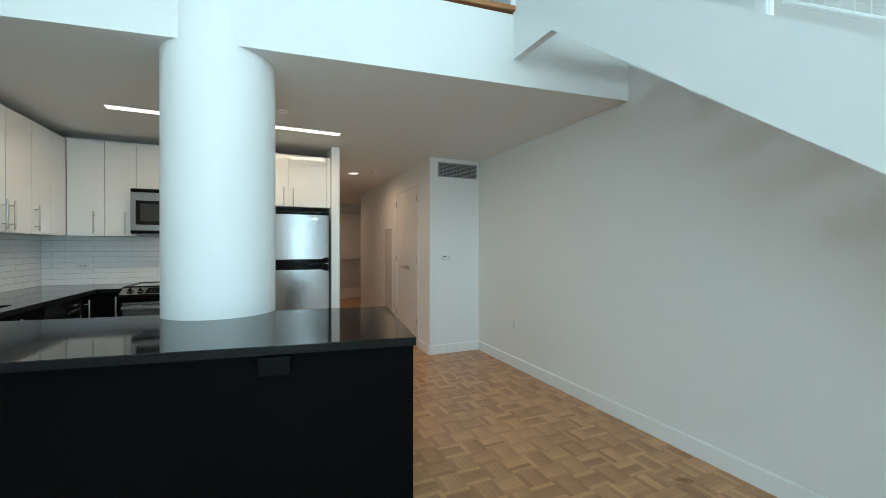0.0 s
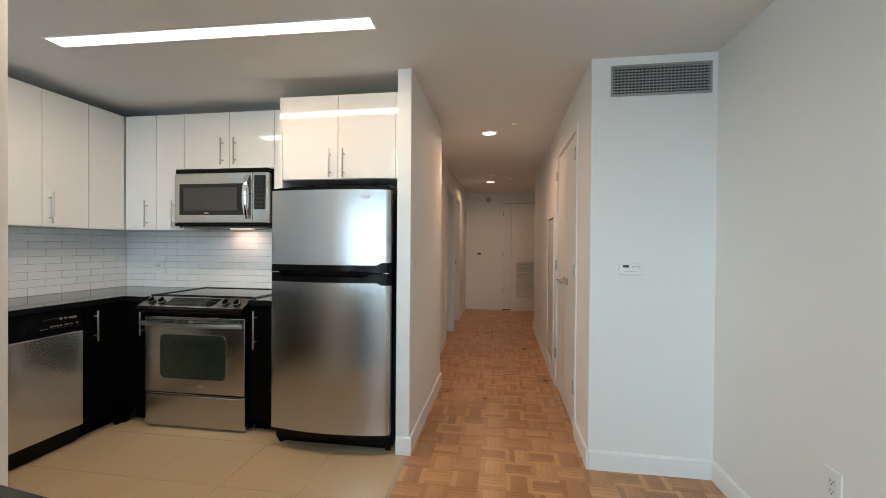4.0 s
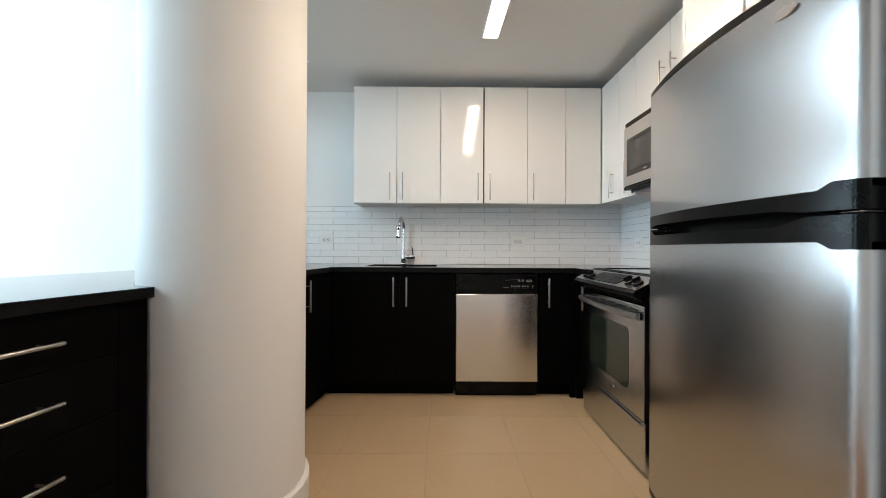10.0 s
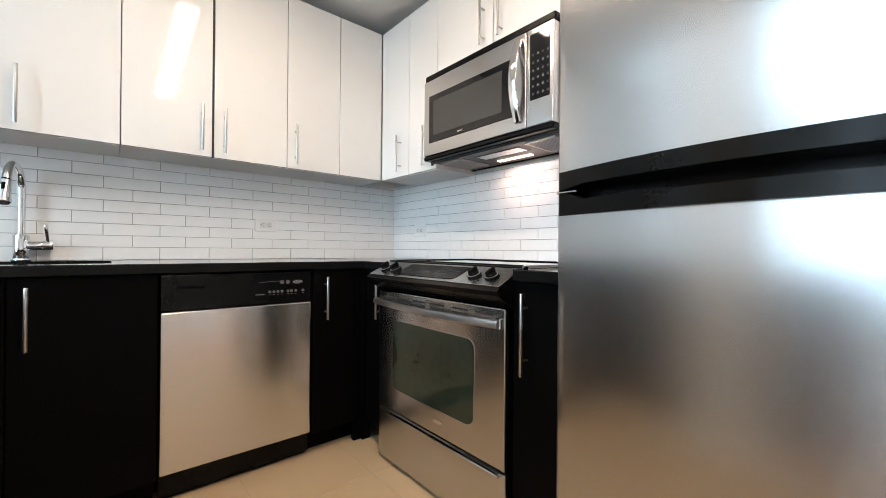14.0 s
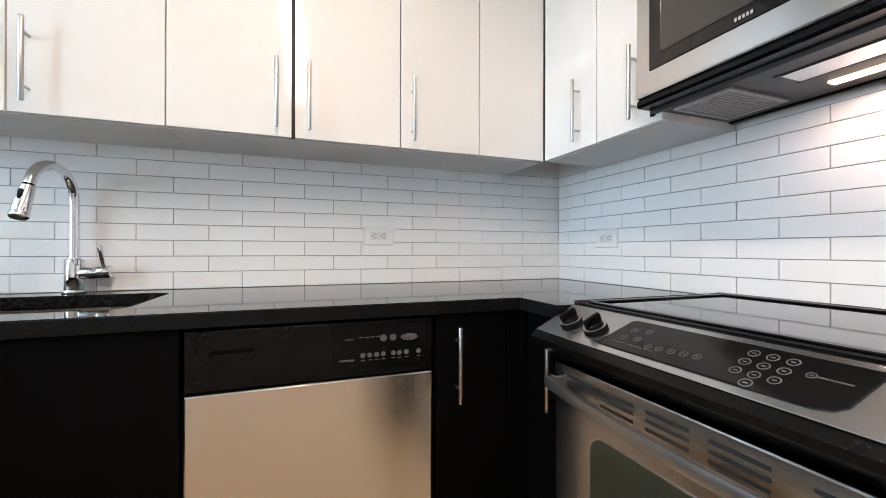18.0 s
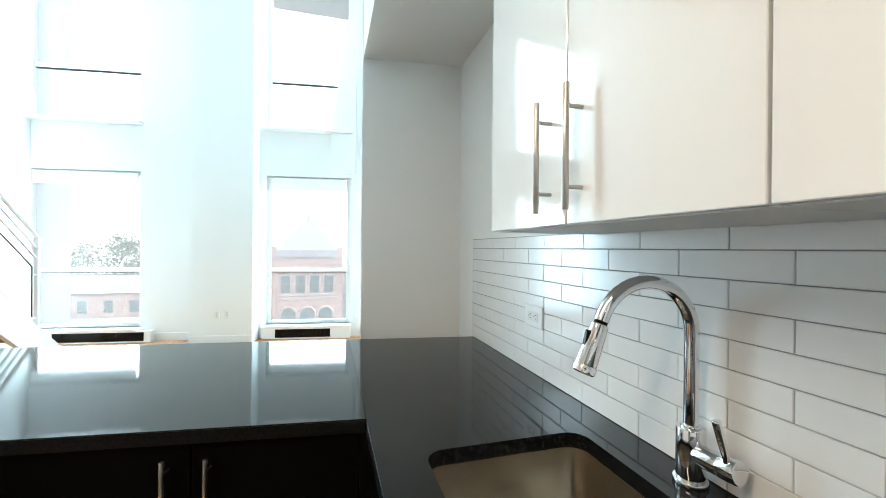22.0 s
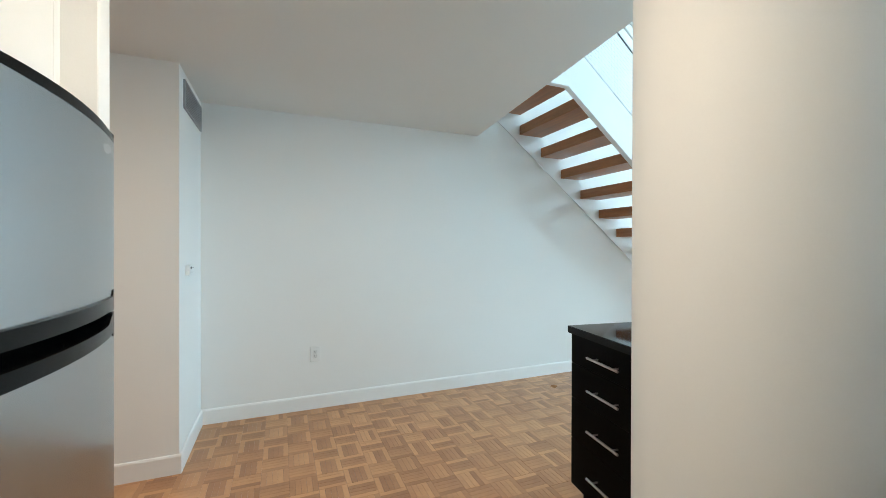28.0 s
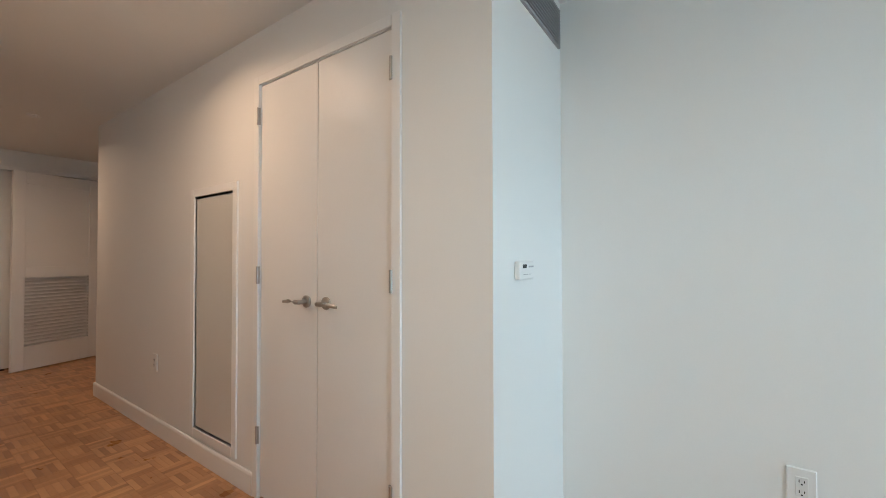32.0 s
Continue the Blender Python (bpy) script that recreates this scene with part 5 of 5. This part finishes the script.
outlet(LIVING @ pose(0.12, PV, 0.42, 0, 0, 180), "white wall socket on the pier")


def light_switch():
    root = thing("light_switch", pose(1.035, 4.257, 1.204, 0, 0, 90), "white rocker light switch on the stub wall", "switch")
    plate = part("plate", boxes((-0.060, -0.006, -0.060, 0.060, 0.0, 0.060), bevel=0.002), WHPL, root)
    for x in (-0.024, 0.024):
        part("rocker", boxes((x - 0.016, -0.009, -0.033, x + 0.016, -0.005, 0.033), bevel=0.001), WHPL, plate)


light_switch()


def thermostat():
    root = thing("thermostat", pose(2.355, 4.175, 1.203), "white thermostat with a small display", "thermostat")
    body = part("body", boxes((-0.064, -0.026, -0.034, 0.064, 0.0, 0.034), bevel=0.006, seg=2), WHPL, root)
    part("display", boxes((-0.045, -0.0270, 0.008, -0.012, -0.0255, 0.022)), DARK, body, "dark display")
    for k in range(3):
        part("button", boxes((0.008 + 0.016 * k, -0.0280, 0.010, 0.018 + 0.016 * k, -0.0255, 0.016)), GREYPL, body)
    part("print_line", boxes((-0.04, -0.0268, -0.016, 0.03, -0.0258, -0.014)), GREYPL, body)


thermostat()


def air_grille():
    x0, x1, z0, z1 = 2.236, 2.786, 2.218, 2.398
    root = thing("air_grille", pose(0, 4.175, 0), "grey metal supply air grille high on the wall", "grille")
    # dark sheet on the wall face stands for the shade behind the slats
    part("backing", boxes((x0 + 0.01, -0.002, z0 + 0.01, x1 - 0.01, -0.0005, z1 - 0.01)), DARK, root, "dark sheet painted as the unlit duct")
    g = surface("grille_paint", (0.34, 0.345, 0.35), 0.45, vary=0.04, scale=8, fine=90, bump=0.01)
    part("frame", boxes((x0, -0.012, z0, x1, 0.0, z0 + 0.012), (x0, -0.012, z1 - 0.012, x1, 0.0, z1), (x0, -0.012, z0 + 0.012, x0 + 0.012, 0.0, z1 - 0.012), (x1 - 0.012, -0.012, z0 + 0.012, x1, 0.0, z1 - 0.012), bevel=0.001), g, root)
    for k in range(9):
        z = z0 + 0.022 + k * 0.0170
        part("slat", boxes((x0 + 0.012, -0.011, z, x1 - 0.012, -0.004, z + 0.0055)), g, root)
    for k in range(1, 28):
        x = x0 + k * (x1 - x0) / 28
        part("fin", boxes((x - 0.0012, -0.0075, z0 + 0.012, x + 0.0012, -0.0025, z1 - 0.012)), g, root)


air_grille()


def strip_light():
    root = thing("linear_ceiling_light", pose(0.037, 3.607, CZ, 0, 0, 1.5), "long recessed linear ceiling light, switched on", "ceiling light")
    part("frame", boxes((-0.925, -0.058, -0.004, 0.925, -0.048, -0.0005), (-0.925, 0.048, -0.004, 0.925, 0.058, -0.0005), (-0.925, -0.048, -0.004, -0.915, 0.048, -0.0005), (0.915, -0.048, -0.004, 0.925, 0.048, -0.0005)), TRIM, root)
    part("diffuser", boxes((-0.915, -0.048, -0.0030, 0.915, 0.048, -0.0008)), LEDM, root, "glowing diffuser")


strip_light()


def downlight(x, y):
    root = thing("recessed_downlight", pose(x, y, CZ), "round recessed downlight, switched on", "ceiling light", "hall downlights")
    bm = bmesh.new()
    n = 36
    rings = [[bm.verts.new((r * math.cos(2 * math.pi * k / n), r * math.sin(2 * math.pi * k / n), z)) for k in range(n)] for r, z in ((0.088, -0.0005), (0.086, -0.004), (0.068, -0.006), (0.064, -0.002))]
    for a, b in zip(rings, rings[1:]):
        for k in range(n):
            bm.faces.new((a[k], a[(k + 1) % n], b[(k + 1) % n], b[k]))
    bmesh.ops.recalc_face_normals(bm, faces=bm.faces[:])
    part("trim_ring", bm, TRIM, root, smooth=True)
    part("lamp", cyl(bmesh.new(), pose(0, 0, -0.003), 0.064, 0.0022, 32), LEDM, root, "glowing lamp")


downlight(1.475, 5.655)
downlight(1.41, 8.65)


def disc(name, m, r, h, label, category, material=WHPL):
    bm = cyl(bmesh.new(), pose(0, 0, 0), r, h * 0.6, 32, bevel=0.002)
    cyl(bm, pose(0, 0, h * 0.6), r * 0.62, h * 0.4, 28, bevel=0.002)
    solid(name, bm, material, label, category, smooth=True, m=m)


disc("sprinkler_cover", pose(0.412, 3.132, CZ, 180, 0, 0), 0.042, 0.020, "white round sprinkler cover on the ceiling", "sprinkler")
disc("sprinkler_cover", pose(1.715, 5.375, CZ, 180, 0, 0), 0.042, 0.020, "white round sprinkler cover on the ceiling", "sprinkler")
disc("sprinkler_cover", pose(1.72, 8.30, CZ, 180, 0, 0), 0.042, 0.020, "white round sprinkler cover on the ceiling", "sprinkler")
disc("smoke_detector", pose(1.42, 7.95, CZ, 180, 0, 0), 0.070, 0.038, "white round smoke detector on the ceiling", "smoke detector")
disc("alarm_sounder", pose(1.33, HN, 2.30, 90, 0, 0), 0.055, 0.045, "grey round alarm sounder high on the wall", "alarm", GREYPL)
solid("wall_bracket", boxes((-0.035, -0.022, -0.020, 0.035, 0.0, 0.020), bevel=0.004), DARK, "small dark bracket on the hall wall", "bracket", m=pose(1.145, HN, 1.172))


# ---------- under the windows ----------
def convector(u0, u1, a, b):
    root = thing("window_convector", LIVING, "low white window convector with a black grille", "heater", "window convectors")
    part("cover", boxes((u0 - 0.02, WV + 0.021, 0.0, u1 + 0.02, WV + 0.145, 0.164), bevel=0.004), TRIM, root)
    part("grille", boxes((a, WV + 0.140, 0.022, b, WV + 0.150, 0.148), bevel=0.002), BLKPL, root, "black outlet grille")
    for k in range(5):
        part("slat", boxes((a + 0.01, WV + 0.150, 0.032 + 0.024 * k, b - 0.01, WV + 0.156, 0.040 + 0.024 * k)), BLKPL, root)


convector(W1[0] - 0.18, W1[1] - 0.35, 1.17, 2.34)
convector(*W2, -1.44, -0.63)
for a, b in (W1, W2):
    solid("roller_shade_box", boxes((a + 0.06, WV - 0.055, 2.285, b - 0.06, WV - 0.005, 2.470), bevel=0.006), TRIM, "white roller shade box at the window head", "roller shade", m=LIVING)


# ---------- outside ----------
# brick and copper colours are paled to carry the haze of the distance
BRICK = surface("brick_paled_by_haze", (0.40, 0.285, 0.255), 0.85, vary=0.18, scale=1.2, fine=9, bump=0.1)
STONE = surface("pale_stone_band", (0.42, 0.37, 0.33), 0.8, vary=0.1, scale=1.5, fine=12, bump=0.05)
COPPER = surface("copper_paled_by_haze", (0.36, 0.46, 0.47), 0.6, vary=0.12, scale=0.5, fine=5, bump=0.05)
SLATE = surface("grey_flat_roof", (0.33, 0.35, 0.37), 0.8, vary=0.1, scale=0.4, fine=4, bump=0.05)
PANE = surface("far_window_glass", (0.05, 0.10, 0.11), 0.08, vary=0.3, scale=0.6, fine=4, bump=0.0)
LEAF = surface("summer_foliage", (0.055, 0.095, 0.035), 0.7, vary=0.35, scale=0.6, fine=6, bump=0.0, tone=(0.10, 0.14, 0.05), island=0.4)
BARK = surface("grey_bark", (0.12, 0.09, 0.07), 0.9, vary=0.2, scale=2, fine=20, bump=0.2)
ASPH = surface("street_asphalt", (0.055, 0.055, 0.056), 0.9, vary=0.15, scale=0.15, fine=3, bump=0.1)
GZ = -18.0
structure("ground", prism(bmesh.new(), [(-500, -600), (500, -600), (500, 400), (-500, 400)], GZ - 0.5, GZ), ASPH, "grey street level far below the windows")


OVERCAST = glowing("bright_sky_glow", (0.93, 0.985, 1.0), 2.2)
structure("backdrop_sky", boxes((-420, -321, GZ - 2, 420, -320, 260)), OVERCAST, "plain bright white sky far behind the houses")


def brick_tower():
    root = thing("brick_building", pose(1.7, -56, 0), "red brick corner building with a green pyramid roof", "building")
    hw, top = 4.7, 1.0
    part("wall", boxes((-hw, -9.4, GZ, hw, 0, top)), BRICK, root)
    bm = bmesh.new()
    base = [bm.verts.new(p) for p in ((-4.25, 0.0 - 0.15, top + 0.02), (4.25, -0.15, top + 0.02), (4.25, -8.8, top + 0.02), (-4.25, -8.8, top + 0.02))]
    tip = bm.verts.new((0.1, -4.5, 6.0))
    bm.faces.new(base)
    for k in range(4):
        bm.faces.new((base[k], base[(k + 1) % 4], tip))
    bmesh.ops.recalc_face_normals(bm, faces=bm.faces[:])
    roof = part("roof", bm, COPPER, root, "green copper pyramid roof")
    part("finial", boxes((-0.1, -4.7, 5.85, 0.3, -4.3, 6.2)), COPPER, roof)
    part("eaves", boxes((-4.1, 0.02, top - 0.95, 4.1, 0.30, top - 0.05)), SLATE, root, "dark eaves band")
    for sx in (-1, 1):
        part("corner_pier", boxes((sx * 4.45 - 0.42, -0.2, -9.0, sx * 4.45 + 0.42, 0.35, top + 0.55)), BRICK, root)
    for z, h in ((-2.2, 0.25), (-5.45, 0.22), (-6.0, 0.3)):
        part("stone_band", boxes((-4.05, 0.0, z, 4.05, 0.22, z + h)), STONE, root)
    for k in range(4):
        x = -2.95 + k * 1.95
        win = part("window", boxes((x - 0.75, 0.02, -5.2, x + 0.75, 0.10, -2.5)), STONE, root)
        part("pane", boxes((x - 0.62, 0.10, -5.08, x + 0.62, 0.13, -3.88)), PANE, win)
        part("pane", boxes((x - 0.62, 0.10, -3.78, x + 0.62, 0.13, -2.62)), PANE, win)
    for k in range(3):
        x = -2.5 + k * 2.5
        bm = bmesh.new()
        pts = [(x - 0.95, -10.5), (x + 0.95, -10.5)] + [(x + 0.95 * math.cos(t), -8.2 + 0.95 * math.sin(t)) for t in [math.pi * j / 12 for j in range(13)]]
        a = [bm.verts.new((px, 0.03, pz)) for px, pz in pts]
        b = [bm.verts.new((px, 0.16, pz)) for px, pz in pts]
        bm.faces.new(b)
        for j in range(len(pts)):
            bm.faces.new((a[j], a[(j + 1) % len(pts)], b[(j + 1) % len(pts)], b[j]))
        bmesh.ops.recalc_face_normals(bm, faces=bm.faces[:])
        part("arched_window", bm, PANE, root, "dark arched window")
        bm = bmesh.new()
        tube(bm, [(x + 1.12 * math.cos(t), 0.15, -8.2 + 1.12 * math.sin(t)) for t in [math.pi * j / 12 for j in range(13)]], 0.17, 6)
        part("arch", bm, STONE, root, "pale stone arch")


brick_tower()


def low_house(x, y, w, d, top, roof_h, label, wins=0):
    root = thing("row_house", pose(x, y, 0), label, "building", "houses below the windows")
    part("wall", boxes((-w / 2, -d, GZ, w / 2, 0, top)), BRICK, root)
    if roof_h > 0.5:
        bm = bmesh.new()
        v = [bm.verts.new(p) for p in ((-w / 2 - .3, .3, top), (w / 2 + .3, .3, top), (w / 2 + .3, -d - .3, top), (-w / 2 - .3, -d - .3, top), (-w / 2, -d / 2, top + roof_h), (w / 2, -d / 2, top + roof_h))]
        for f in ((0, 1, 5, 4), (2, 3, 4, 5), (0, 4, 3), (1, 2, 5), (0, 3, 2, 1)):
            bm.faces.new([v[k] for k in f])
        bmesh.ops.recalc_face_normals(bm, faces=bm.faces[:])
        part("roof", bm, SLATE, root, "grey pitched roof")
    else:
        part("roof", boxes((-w / 2 - .2, -d - .2, top, w / 2 + .2, .2, top + 0.35)), SLATE, root, "grey flat roof")
    for k in range(wins):
        wx = -w / 2 + w * (k + 0.5) / wins
        win = part("window", boxes((wx - 0.6, 0.01, top - 2.6, wx + 0.6, 0.06, top - 0.8)), STONE, root)
        part("pane", boxes((wx - 0.5, 0.06, top - 2.5, wx + 0.5, 0.09, top - 0.9)), PANE, win)


low_house(24.0, -56.0, 22, 12, -4.6, 1.9, "long red brick house with a grey roof", 8)
low_house(46.0, -60.0, 16, 12, -3.8, 1.6, "red brick house with a grey roof", 5)
low_house(21.0, -36.0, 26, 9, -6.4, 0.3, "low house with a pale grey flat roof", 6)
low_house(-13.0, -60.0, 16, 14, -3.2, 0.3, "red brick house with a grey flat roof", 5)
low_house(9.0, -66.0, 6.0, 10, -1.2, 0.3, "narrow red brick house with a grey flat roof", 2)


def tree(x, y, h, seed):
    rnd = random.Random(seed)
    root = thing("street_tree", pose(x, y, GZ), "leafy green street tree", "tree", "street trees")
    bm = tube(bmesh.new(), [(0, 0, 0), (0.1, 0, h * 0.3), (0, 0.1, h * 0.55), (0.1, 0.1, h * 0.8)], 0.3, 8, radii=[0.45, 0.34, 0.25, 0.08])
    for k in range(7):
        a = k * 0.9
        r = h * 0.22
        tube(bm, [(0, 0, h * (0.4 + 0.04 * k)), (r * math.cos(a) * 0.6, r * math.sin(a) * 0.6, h * (0.52 + 0.04 * k)), (r * math.cos(a), r * math.sin(a), h * (0.6 + 0.05 * k))], 0.1, 5, radii=[0.14, 0.09, 0.03])
    part("trunk", bm, BARK, root)
    verts, faces = [], []
    clumps = [(rnd.gauss(0, h * 0.13), rnd.gauss(0, h * 0.13), h * (0.62 + 0.36 * rnd.random()), h * (0.05 + 0.05 * rnd.random())) for _ in range(46)]
    for cx_, cy_, cz, cr_ in clumps:
        for _ in range(55):
            d = Vector((rnd.gauss(0, 1), rnd.gauss(0, 1), rnd.gauss(0, 1))).normalized() * cr_ * (0.5 + 0.6 * rnd.random())
            p = Vector((cx_, cy_, cz)) + d
            a = Vector((rnd.gauss(0, 1), rnd.gauss(0, 1), rnd.gauss(0, 1))).normalized()
            b = a.orthogonal().normalized()
            s = 0.16 + 0.14 * rnd.random()
            i = len(verts)
            verts += [p - a * s, p + b * s * 0.6, p + a * s, p - b * s * 0.6]
            faces.append((i, i + 1, i + 2, i + 3))
    me = bpy.data.meshes.new("crown")
    me.from_pydata([tuple(v) for v in verts], [], faces)
    me.materials.append(LEAF)
    ob = new("crown", me)
    ob.parent = root


for k, (tx, ty, th) in enumerate(((25.0, -74, 20.2), (31.5, -78, 20.6), (38.0, -76, 19.8), (20.0, -84, 19.6), (-9.0, -86, 18.5))):
    tree(tx, ty, th, k + 3)

# ---------- wall tiles ----------
TL, TH, TILE_TOP = 0.2205, 0.0562, 0.5010
piece_cache = {}


def tile_piece(w, h, d, material, bev):
    """A slab piece with its lower left corner at 0, face towards -y; alike pieces share one mesh."""
    key = (round(w, 4), round(h, 4), material.name)
    if key not in piece_cache:
        me = bpy.data.meshes.new("tile")
        b = bev
        v = [(0, d, 0), (w, d, 0), (w, d, h), (0, d, h), (0, b, 0), (w, b, 0), (w, b, h), (0, b, h), (b, 0, b), (w - b, 0, b), (w - b, 0, h - b), (b, 0, h - b)]
        f = [(8, 9, 10, 11), (4, 5, 9, 8), (5, 6, 10, 9), (6, 7, 11, 10), (7, 4, 8, 11), (0, 1, 5, 4), (1, 2, 6, 5), (2, 3, 7, 6), (3, 0, 4, 7)]
        me.from_pydata(v, [], f)
        me.materials.append(material)
        piece_cache[key] = me
    return piece_cache[key]


def tiled(parent, m, length, phase):
    """Nine courses of running bond on a wall whose face looks to -y of m, the lowest taller and the top one cut."""
    gap = 0.0020
    levels = [0.0] + [0.0617 + TH * k for k in range(8)] + [TILE_TOP]
    for r in range(9):
        z, h = levels[r], levels[r + 1] - levels[r]
        x = (phase + (TL / 2 if r % 2 else 0.0)) % TL - TL
        while x < length - 0.004:
            a, b = max(x, 0.0) + gap / 2, min(x + TL, length) - gap / 2
            if b - a > 0.008:
                ob = new("tile", tile_piece(b - a, h - gap, 0.006, TILEM, 0.0012))
                ob.parent = parent
                ob.matrix_basis = m @ pose(a, -0.004, z + gap / 2, random.gauss(0, 0.08), 0, 0)
            x += TL


backs = structure("backsplash_sink", boxes((XS - 0.0078, 1.615, CT + 0.001, XS - 0.0012, YN + 0.002, CT + TILE_TOP + 0.002)), GROUT, "white glazed tile backsplash behind the sink")
tiled(backs, pose(XS, 1.618, CT + 0.0002, 0, 0, 90), 3.232, (3.208 - 1.618) % TL)
backn = structure("backsplash_range", boxes((XS + 0.0062, YN + 0.0012, CT + 0.001, 0.083, YN + 0.0078, CT + TILE_TOP + 0.002)), GROUT, "white glazed tile backsplash behind the range")
tiled(backn, pose(XS + 0.006, YN, CT + 0.0002), 1.858, (-1.143 - XS - 0.006) % TL)
backp = structure("backsplash_return", boxes((0.0755, 4.30, CT + 0.001, 0.0838, YN - 0.004, CT + TILE_TOP + 0.002)), GROUT, "white glazed tile return on the side panel")
tiled(backp, pose(0.0743, YN - 0.006, CT + 0.0002, 0, 0, -90), 0.54, 0.09)

# ---------- floor pieces ----------
KX1 = 1.030
fk = structure("floor_kitchen", boxes((-1.30, 2.25, -0.006, KX1, YN, -0.0018)), FGROUT, "cream tiled kitchen floor")
for i in range(-2, 6):
    for j in range(-3, 5):
        x0, y0 = -0.845 + 0.463 * i, 3.202 + 0.465 * j
        a, b, c, d = max(x0, -1.29) + 0.0015, min(x0 + 0.463, KX1) - 0.0015, max(y0, 2.26) + 0.0015, min(y0 + 0.465, YN) - 0.0015
        if b - a > 0.02 and d - c > 0.02:
            ob = new("tile", tile_piece(b - a, d - c, 0.006, FTILE, 0.0012))
            ob.parent = fk
            ob.matrix_basis = pose(a, d, 0.0, -90, 0, 0) @ pose(0, 0, 0)
            ob.matrix_basis = M4(((1, 0, 0, a), (0, 0, 1, c), (0, -1, 0, 0.0), (0, 0, 0, 1)))

BLOCK = 0.152
floor_ob = bpy.data.objects["floor"]


def block_mesh():
    verts, faces = [], []
    n = 5
    w = BLOCK / n
    g = 0.0004
    for k in range(n):
        x0, x1, y0, y1 = k * w + g, (k + 1) * w - g, g, BLOCK - g
        b = 0.0004
        i = len(verts)
        verts += [(x0, y0, -0.006), (x1, y0, -0.006), (x1, y1, -0.006), (x0, y1, -0.006), (x0, y0, -b), (x1, y0, -b), (x1, y1, -b), (x0, y1, -b), (x0 + b, y0 + b, 0), (x1 - b, y0 + b, 0), (x1 - b, y1 - b, 0), (x0 + b, y1 - b, 0)]
        faces += [tuple(i + q for q in f) for f in ((8, 9, 10, 11), (4, 5, 9, 8), (5, 6, 10, 9), (6, 7, 11, 10), (7, 4, 8, 11), (0, 1, 5, 4), (1, 2, 6, 5), (2, 3, 7, 6), (3, 0, 4, 7))]
    return verts, faces


BV, BF = block_mesh()
block_data = bpy.data.meshes.new("parquet_block")
block_data.from_pydata(BV, [], BF)
block_data.materials.append(PARQ)
far_v, far_f = [], []
rnd = random.Random(11)
GX, GY = KX1 + 0.001, 4.175
for i in range(-22, 13):
    for j in range(-54, 40):
        x, y = GX + i * BLOCK, GY + j * BLOCK
        cx_, cy_ = x + BLOCK / 2, y + BLOCK / 2
        if cx_ < KX1 and cy_ > 2.1 and not (cy_ > 5.3 and cx_ > 0.6):
            continue
        if cx_ > XE + 0.1 and cy_ < 8.1 or cy_ > 10.15 or (cy_ > 4.30 and cy_ < 8.1 and cx_ > HE + 0.12):
            continue
        turn = (i + j) % 2
        dz = rnd.uniform(-0.0006, 0.0)
        tilt = rnd.gauss(0, 0.05)
        m = pose(x, y, dz, tilt, rnd.gauss(0, 0.05), 0) @ (pose(BLOCK, 0, 0, 0, 0, 90) if turn else pose(0, 0, 0))
        if cx_ > KX1 and 1.35 < cy_ < 5.1:
            ob = new("parquet_block", block_data)
            ob.parent = floor_ob
            ob.matrix_basis = m
        else:
            k0 = len(far_v)
            far_v += [tuple(m @ Vector(v)) for v in BV]
            far_f += [tuple(k0 + q for q in f) for f in BF]
me = bpy.data.meshes.new("parquet_field")
me.from_pydata(far_v, [], far_f)
me.materials.append(PARQ)
field = new("parquet_field", me)
field.parent = floor_ob
tagged(field, label="oak finger parquet laid in a basket pattern", kind="stuff")
